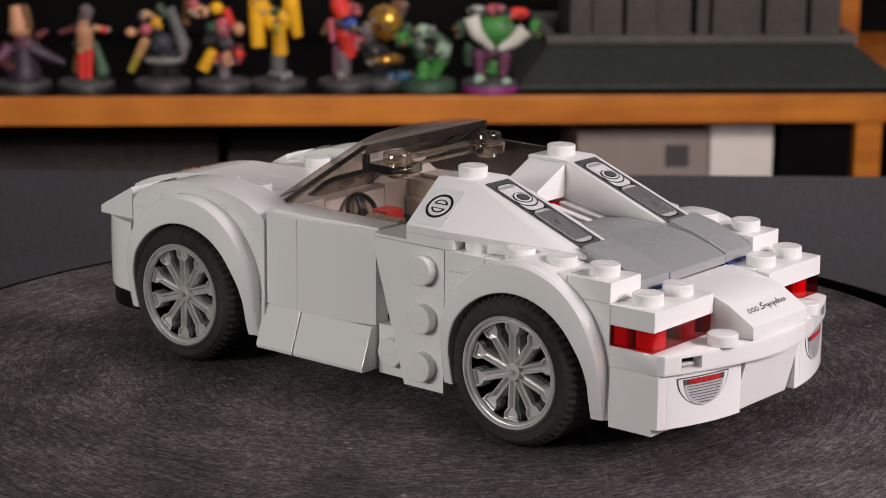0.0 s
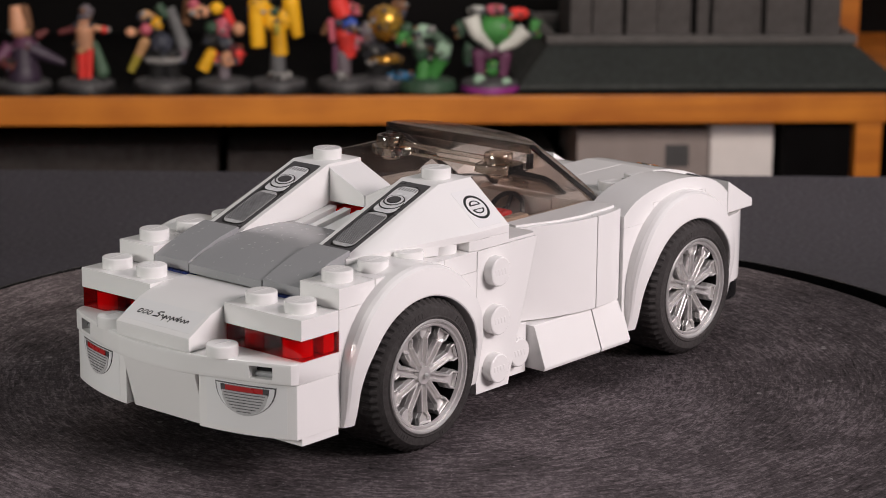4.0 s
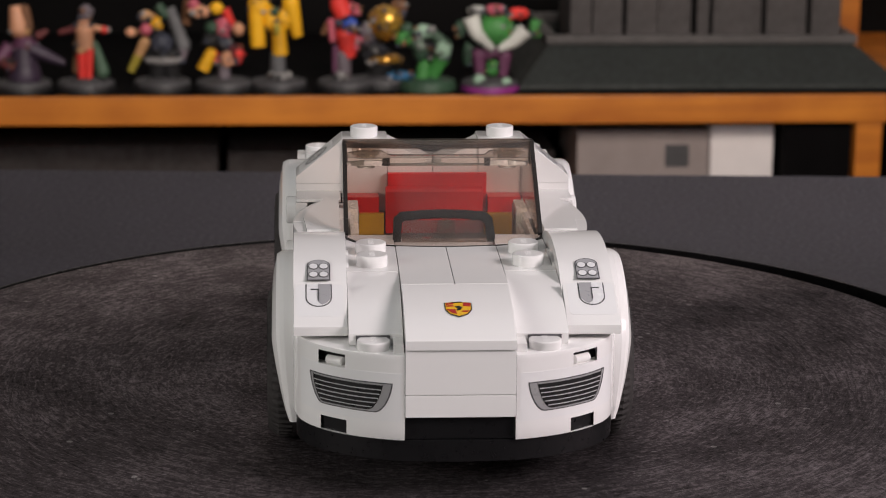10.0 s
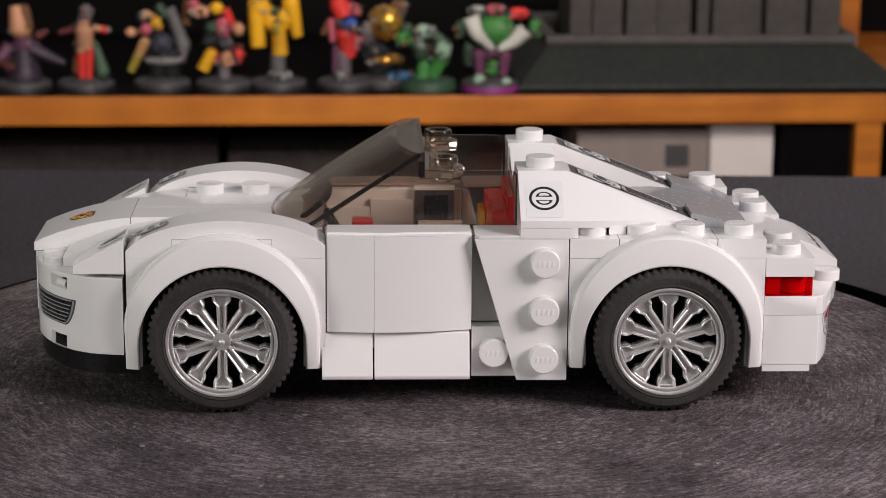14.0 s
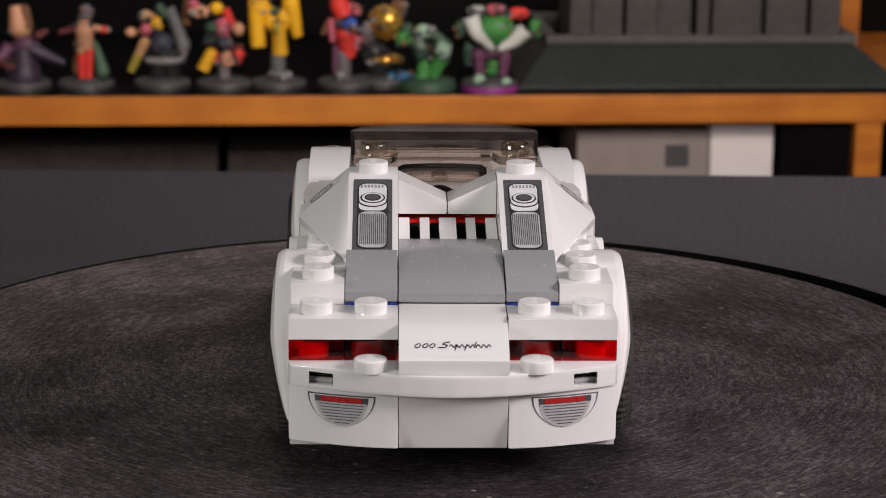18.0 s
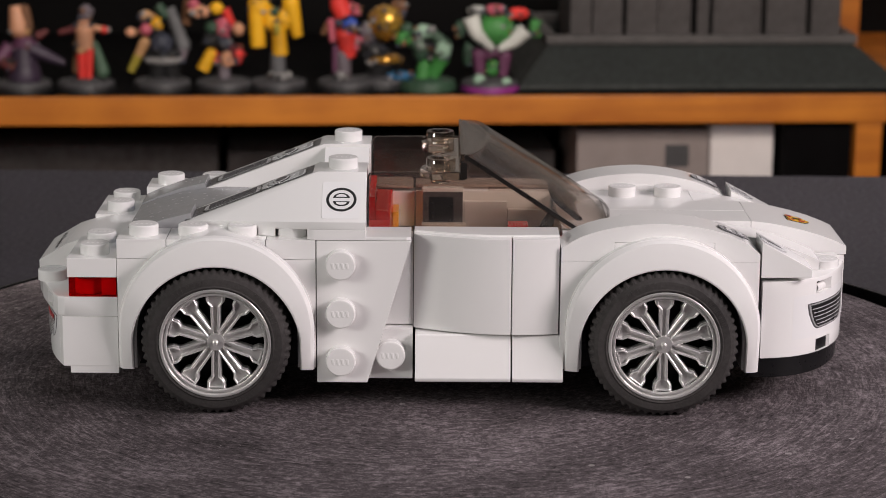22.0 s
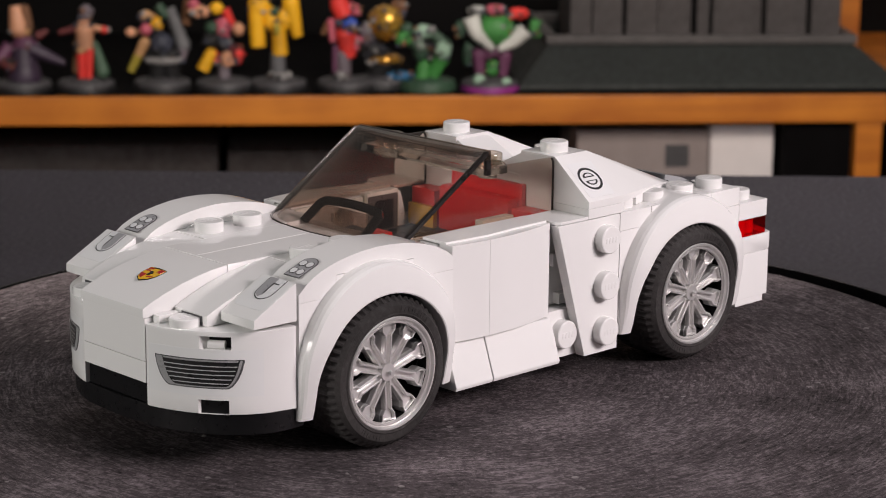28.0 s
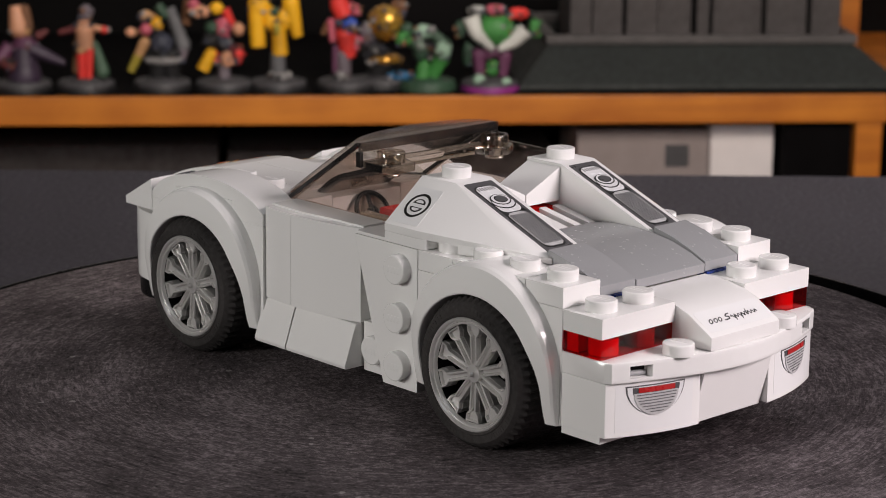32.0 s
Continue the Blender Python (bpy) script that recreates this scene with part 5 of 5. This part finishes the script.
def figure(label, x, y, shapes, rim="base", turn=0.0):
    """One mesh: a round base and the body as blobs ('o': centre, radii) and tapered limbs ('l': two ends, two radii)."""
    bm = bmesh.new()
    keys = []

    def mark(key, before):
        if key not in keys:
            keys.append(key)
        for f_ in bm.faces:
            if f_.index == -1 or f_ not in before:
                f_.material_index = keys.index(key)

    def blob(c, r, key):
        before = set(bm.faces)
        m = Matrix.Translation(c) @ Matrix.Diagonal((*r, 1))
        bmesh.ops.create_icosphere(bm, subdivisions=2, radius=1.0, matrix=m)
        mark(key, before)

    def limb(a, b, ra, rb, key):
        before = set(bm.faces)
        a, b = Vector(a), Vector(b)
        m = Matrix.Translation((a + b) / 2) @ (b - a).to_track_quat("Z", "Y").to_matrix().to_4x4()
        bmesh.ops.create_cone(bm, cap_ends=True, segments=12, radius1=ra, radius2=rb, depth=(b - a).length, matrix=m)
        mark(key, before)
        blob(b, (rb, rb, rb), key)
    before = set(bm.faces)
    lathe(bm, [(0.01, 0), (17.2, 0), (18.0, 0.6), (17.6, 4.0), (0.01, 4.2)], "z", 40)
    mark("black" if rim == "base" else rim, before)
    before = set(bm.faces)
    lathe(bm, [(0.01, 4.3), (17.6, 4.1), (17.3, 5.6), (16.0, 6.4), (14.6, 5.6), (11.0, 5.8), (9.5, 7.4), (0.01, 7.8)], "z", 40)
    mark(rim if rim != "magenta" else "base", before)
    rng = random.Random(int(abs(x) * 10))
    for s in shapes:
        # belts, straps and folds, as small raised patches
        if s[0] == "o" and max(s[2]) > 4.5:
            for _ in range(12):
                a, h = rng.uniform(math.pi, 2 * math.pi), rng.uniform(-0.8, 0.8)
                k = math.sqrt(1 - h * h)
                c = [s[1][0] + s[2][0] * k * math.cos(a), s[1][1] + s[2][1] * k * math.sin(a), s[1][2] + s[2][2] * h]
                r = rng.uniform(0.6, 1.6)
                blob(c, (r * rng.uniform(0.7, 1.8), r, r * rng.uniform(0.6, 1.4)), rng.choice(("black", "black", "brown", s[3], "steel", "pale", "black", s[3])))
        if s[0] == "o":
            blob(s[1], s[2], s[3])
        else:
            limb(s[1], s[2], s[3], s[4], s[5])
    return thing("figurine", bm, [paint(k, COL[k]) for k in keys], label, "figurine", "painted figurines on the shelf", place=shelf_place(x, y, -1.9, turn), bevel=0, smooth=50)


figure("painted figurine in dark purple robe on black base", -255.5, 20, [
    ("l", (-3, 0, 52), (-1, 0, 38), 3.6, 6.2, "skin"), ("o", (0, 0, 37), (6.5, 5, 5), "beige"), ("o", (2, 0, 27), (8, 6, 8), "plum"), ("l", (1, 0, 27), (1, 0, 9), 6, 11, "purple"), ("l", (6, -2, 26), (25, -4, 18), 5, 2.2, "purple"),
    ("l", (9, 2, 33), (15, 3, 36), 3, 1.6, "dkred"), ("o", (-7, -6, 17), (4.6, 4, 5), "dkred"), ("l", (-7, 0, 28), (-13, -3, 20), 4, 4, "plum"), ("l", (5, 0, 38), (3, 0, 50), 3, 3, "brown")])
figure("painted figurine with red legs and outspread arms", -217.0, 20, [
    ("l", (-2.4, 0, 6), (-2.4, 0, 25), 2.2, 3.0, "red"), ("l", (1.8, 0, 6), (2.2, 0, 25), 2.2, 3.0, "red"), ("o", (-1, 0, 27), (5.2, 4, 4), "beige"), ("l", (0, 0, 26), (0, 0, 38), 4.8, 5.8, "skin"), ("o", (0, 0, 39.5), (6, 4.2, 3.6), "skin"),
    ("l", (-4, 0, 38.5), (-14.5, -1, 36), 2.2, 1.7, "dkred"), ("l", (4, 0, 39), (10, -1, 38), 2.4, 2.0, "skin"), ("o", (12, -1, 37.5), (2.6, 2.4, 2.4), "red"), ("o", (14.6, -1, 37.6), (1.5, 1.5, 1.8), "pale"),
    ("l", (5.5, 3, 30), (10, 3, 11), 1.6, 4.6, "seagreen"), ("l", (-5, 3, 27), (-6, 3, 12), 1.4, 2.4, "brown"), ("o", (1, 0, 48), (4.4, 4.2, 5.2), "mauve")])
figure("painted figurine in grey and yellow with dark cape", -170.5, 22, [
    ("l", (-3, 2, 6), (-2, 1, 17), 5, 6, "black"), ("l", (6, 2, 6), (5, 1, 17), 5, 6, "black"), ("o", (1, 0, 18.5), (12.5, 7, 3.4), "pale"), ("o", (2, 0, 22), (11, 6, 4), "black"), ("o", (0, -2, 29), (7.5, 6, 7), "steel"), ("l", (-19, -4, 12), (-14, -4, 22), 2.4, 2.8, "olive"), ("l", (-14, -4, 22), (-10, -4, 30), 2.8, 3.4, "beige"),
    ("o", (-18.5, -3, 36), (3.6, 3, 3), "skin"), ("l", (-17, -3, 36), (-11, -3, 36), 1.6, 2, "brown"), ("o", (-9, -5, 38), (4, 3.5, 4), "rose"), ("o", (-2.5, -4, 41), (4, 4, 4.6), "yellow"), ("o", (-9, -3, 46), (4.6, 4, 3.6), "beige"), ("l", (-2, 2, 52), (2, 2, 46), 3, 3, "dkgreen"),
    ("l", (5, 3, 50), (13, 3, 27), 3.4, 4.6, "grey"), ("l", (13, 3, 27), (12, 2, 20), 4, 3, "mauve"), ("l", (15, 3, 40), (17, 3, 52), 3, 4, "brown")])
figure("painted figurine in red, yellow and blue on black base", -132.5, 20, [
    ("l", (0, 0, 7), (0, 0, 16), 4, 3.4, "mauve"), ("o", (1.6, -1, 19), (4, 4, 5.4), "skin"), ("o", (9, -1, 22), (2.8, 3, 6.4), "red"), ("l", (-13, -3, 13), (-8, -3, 23), 4.0, 3.6, "yellow"), ("l", (5, 0, 28), (6, 0, 17), 4, 2.5, "dkred"), ("o", (-5, -1, 20), (2, 2, 5), "red"),
    ("o", (-7, 0, 31), (6.5, 5, 5), "black"), ("o", (1, 0, 29), (5, 4, 4), "steel"), ("o", (-7, -3, 39), (4.4, 4, 4), "dkgreen"), ("o", (-0.5, -2, 39), (4.6, 4, 6.5), "rose"), ("l", (1, -1, 50), (5, -1, 42), 3, 2, "red"), ("o", (9, -3, 38), (3.8, 4, 4.4), "skin"), ("o", (-14, -3, 49), (7, 5, 4.2), "skin"), ("o", (-4, -4, 51), (4.5, 4, 4), "yellow"), ("o", (-18, -3, 53), (4, 4, 4), "rose")])
figure("painted figurine with a wide yellow cape", -99.5, 20, [
    ("o", (1, -2, 9), (7, 6, 2.6), "pale"), ("l", (0, 0, 7), (0, 0, 21), 5, 4.6, "grey"), ("l", (-12, 0, 27), (-13, 0, 54), 4.8, 5.2, "yellow"), ("l", (1.5, -1, 22), (0.6, -1, 38), 4.8, 4.4, "yellow"), ("l", (12.2, 0, 33), (8, 0, 54), 3.2, 5.6, "yellow"), ("o", (-4, 0, 44), (5.4, 4, 8), "yellow"), ("o", (4, 0, 44), (5.4, 4, 8), "yellow"), ("o", (-0.5, -4.6, 38), (2.4, 2, 4.4), "olive"), ("o", (-1.5, -4.4, 49), (2.8, 2, 3), "dkgreen"), ("o", (-11, 0, 52), (7, 5, 6), "yellow")])
figure("painted figurine in red and blue on black base", -57.8, 20, [
    ("o", (-3, -3, 9), (5.2, 4, 3), "pale"), ("l", (-1, 0, 8), (-1.4, 0, 21), 4.4, 4.6, "mauve"), ("l", (-6.6, 0, 10), (-6.4, 0, 26), 1.6, 2, "plum"), ("l", (2, 0, 20), (0, 0, 34), 4.2, 6.4, "red"), ("o", (6.2, 0, 29), (2.6, 3, 6), "rose"), ("l", (-8, -1, 30), (-9, 0, 42), 2.0, 2.6, "rose"), ("o", (2.6, -4, 40.5), (4.6, 3.6, 5.6), "blue"), ("o", (-4, -2, 42), (3, 3, 2.6), "steel"), ("l", (-1, 0, 46), (-4, 0, 53), 6, 6, "red"), ("o", (4, 0, 50), (5, 4, 4), "rose"), ("l", (-14, 2, 34), (-11, 2, 40), 1.6, 2.2, "brown")])
figure("painted figurine of a large gold ball on a stand", -35.5, 30, [
    ("l", (-2, 0, 7), (0, 0, 16), 7, 9, "black"), ("o", (2, -2, 18), (12.5, 9, 3.6), "brass"), ("o", (-5, -4, 24), (7, 6, 6), "black"), ("o", (2, -2, 40), (11.4, 11, 12), "brass"), ("o", (4, -6, 42), (9.6, 8.5, 9.6), "gold"), ("o", (-1.5, -12.8, 39), (1.6, 2, 2.6), "black"), ("o", (-9, -6, 34), (4, 4, 8), "mauve"), ("o", (12, -6, 8), (9, 6, 3), "deepblue"), ("o", (11, 2, 50), (5, 4, 6), "brown")])
figure("painted figurine of a crouching green creature", -7.3, 20, [
    ("l", (-3, 0, 6), (-2, 0, 14), 5.0, 4.4, "green"), ("l", (4, 0, 8), (8, -1, 20), 3.6, 4.4, "green"), ("o", (-4, 0, 24), (5, 5, 7), "dkgreen"), ("o", (3, 2, 24), (5, 5, 6), "black"), ("o", (-15, -4, 32), (5.6, 5, 5), "green"), ("o", (-13, -2, 38), (4.4, 4, 4), "dkgreen"), ("l", (-9, -3, 30), (-5, -3, 26), 4, 3, "seagreen"), ("o", (-3, -2, 36), (6.4, 6, 5.2), "mint"), ("o", (-5, -4, 30), (3, 3, 6), "mint"), ("o", (2, -5, 38), (3, 3, 2.6), "pale"), ("l", (3, -2, 35), (11, -4, 28), 3.2, 4, "seagreen"), ("o", (9, -6, 25), (5, 5, 6.4), "mint"), ("l", (10, -4, 20), (6, -2, 12), 3.6, 3, "green")], rim="dkgreen")
figure("painted figurine in green with white sleeves on purple base", 31.2, 16, [
    ("o", (-7, -4, 7), (4.4, 4, 4), "mint"), ("o", (9.6, -5, 5), (4, 4, 3.6), "mint"), ("l", (-6, 0, 10), (-7, 0, 22), 3.2, 4.4, "plum"), ("l", (8, 0, 9), (9, 0, 22), 3.2, 4.4, "plum"), ("o", (1.6, -1, 14), (4.4, 4, 5.4), "green"), ("o", (1, 0, 24), (7, 5, 4.2), "plum"), ("o", (-14, 2, 22), (3, 3, 8), "dkgreen"),
    ("o", (3.6, 0, 37.5), (11.5, 8, 10.5), "green"), ("l", (-12.5, -4, 46), (-9, -5, 36), 5.6, 4.2, "white"), ("l", (-9, -5, 36), (0, -6, 27.5), 4.2, 2.4, "white"), ("l", (21, -4, 38), (14, -5, 31), 5.6, 4.2, "white"), ("l", (14, -5, 31), (6, -6, 27), 4.0, 2.4, "white"), ("o", (-9, -3, 50), (6, 4, 3), "white"), ("o", (27, -2, 39), (3.4, 4, 6), "green"), ("o", (-19, -1, 38), (3.2, 3, 6), "dkgreen"), ("o", (17, 1, 47.5), (7.4, 5, 4), "red"), ("o", (3, -3, 50), (6, 5, 4), "rose")], rim="magenta")

# ---- charcoal tray with dark packs standing in it ----
RIMGREY = plastic("worn_charcoal_rim", (0.075, 0.068, 0.066), 0.6, 0.2, 0.15, 200.0)
tray = empty("tray", "charcoal plastic tray with sloped sides on the shelf", "tray", place=shelf_place(0, 6, -1.9))
bm = bmesh.new()
lo = [(49, 7), (292, 7), (292, 150), (49, 150)]
hi = [(70, 32), (264, 32), (264, 140), (70, 140)]
inn = [(75, 37), (259, 37), (259, 135), (75, 135)]
rings = [[bm.verts.new((x, y, 0.0)) for x, y in lo], [bm.verts.new((x, y, 3.0)) for x, y in lo], [bm.verts.new((x, y, 25.5)) for x, y in hi], [bm.verts.new((x, y, 25.5)) for x, y in inn], [bm.verts.new((x, y, 4.0)) for x, y in inn]]
fs = [bm.faces.new(rings[0][::-1]), bm.faces.new(rings[-1])]
for a, b_ in zip(rings, rings[1:]):
    for i in range(4):
        fs.append(bm.faces.new((a[i], a[(i + 1) % 4], b_[(i + 1) % 4], b_[i])))
bmesh.ops.recalc_face_normals(bm, faces=fs)
part("tray_body", bm, TRAY, tray, "", bevel=1.0)
bm = bmesh.new()
for x0, x1, y0, y1 in ((68, 266, 30, 37), (68, 266, 135, 142), (68, 75, 37, 135), (259, 266, 37, 135)):
    box(bm, x0, x1, y0, y1, 25.4, 31.0)
part("tray_rim", bm, RIMGREY, tray, "raised rim of the tray", bevel=1.2)
rng = random.Random(3)
for x0, x1 in ((84, 97.5), (98.2, 117.2), (119.4, 139), (139.6, 161), (164.2, 172), (174.6, 205.6), (208.6, 234.4), (237.2, 256)):
    bm = bmesh.new()
    box(bm, 0, x1 - x0, 0, 60, 0, 78 + rng.uniform(-4, 4))
    thing("card_pack", bm, PACK, "dark grey card pack standing in the tray", "card pack", "card packs in the tray", place=shelf_place(x0, 42 + rng.uniform(0, 5), 2.1), bevel=1.0)

# ---- boxes on the board below ----
bm = bmesh.new()
box(bm, 0, 84, 0, 90, 0, 121)
carton = empty("carton", "pale grey cardboard box with a white end and dark mark", "box", place=shelf_place(87, 22, -150.0))
part("carton_side", bm, BOXCARD, carton, "pale grey printed side", bevel=2.0)
bm = bmesh.new()
box(bm, 84.1, 125, -1.5, 90, 0, 125)
part("carton_end", bm, plastic("white_card", (0.74, 0.69, 0.68), 0.5, 0.05, 0.1, 150.0), carton, "white cardboard end", bevel=3.0)
bm = bmesh.new()
box(bm, 56, 71, -0.5, 2, 98, 112)
part("carton_mark", bm, INK_DARK, carton, "dark printed mark", bevel=0)
# black block added to stand for the shade beside the upright
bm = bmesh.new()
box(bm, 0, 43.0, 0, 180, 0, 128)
thing("dark_gap_block", bm, DARK_FILL, "matt black block added for the shade beside the upright", "box", place=shelf_place(215.0, 8, -150.0), bevel=1.5)
for x0, x1, h in ((-335, -140, 106), (-131, 76, 102)):
    bm = bmesh.new()
    box(bm, 0, x1 - x0, 0, 150, 0, h - 26)
    sb = empty("storage_box", "dark grey lidded storage box on the lower board", "storage box", "storage boxes under the shelf", place=shelf_place(x0, 60, -150.0))
    part("box_body", bm, STORE, sb, bevel=2.0)
    bm = bmesh.new()
    box(bm, -1.5, x1 - x0 + 1.5, -1.5, 151.5, h - 26, h)
    part("lid", bm, STORE, sb, "dark grey lid", bevel=2.0)


# ---- what moves ----
def motions():
    rows_car, rows_disc = [], []
    for k in range(65):
        t = 0.5 * k
        a = TURN_START - TURN_RATE * t
        rows_car.append((t, pose(0, 0, 0, 0, 0, a)))
        rows_disc.append((t, pose(DISC_X * MM, DISC_Y * MM, TABLE_Z * MM, 0, 0, a)))
    walk(car, rows_car)
    walk(turntable, rows_disc)


motions()
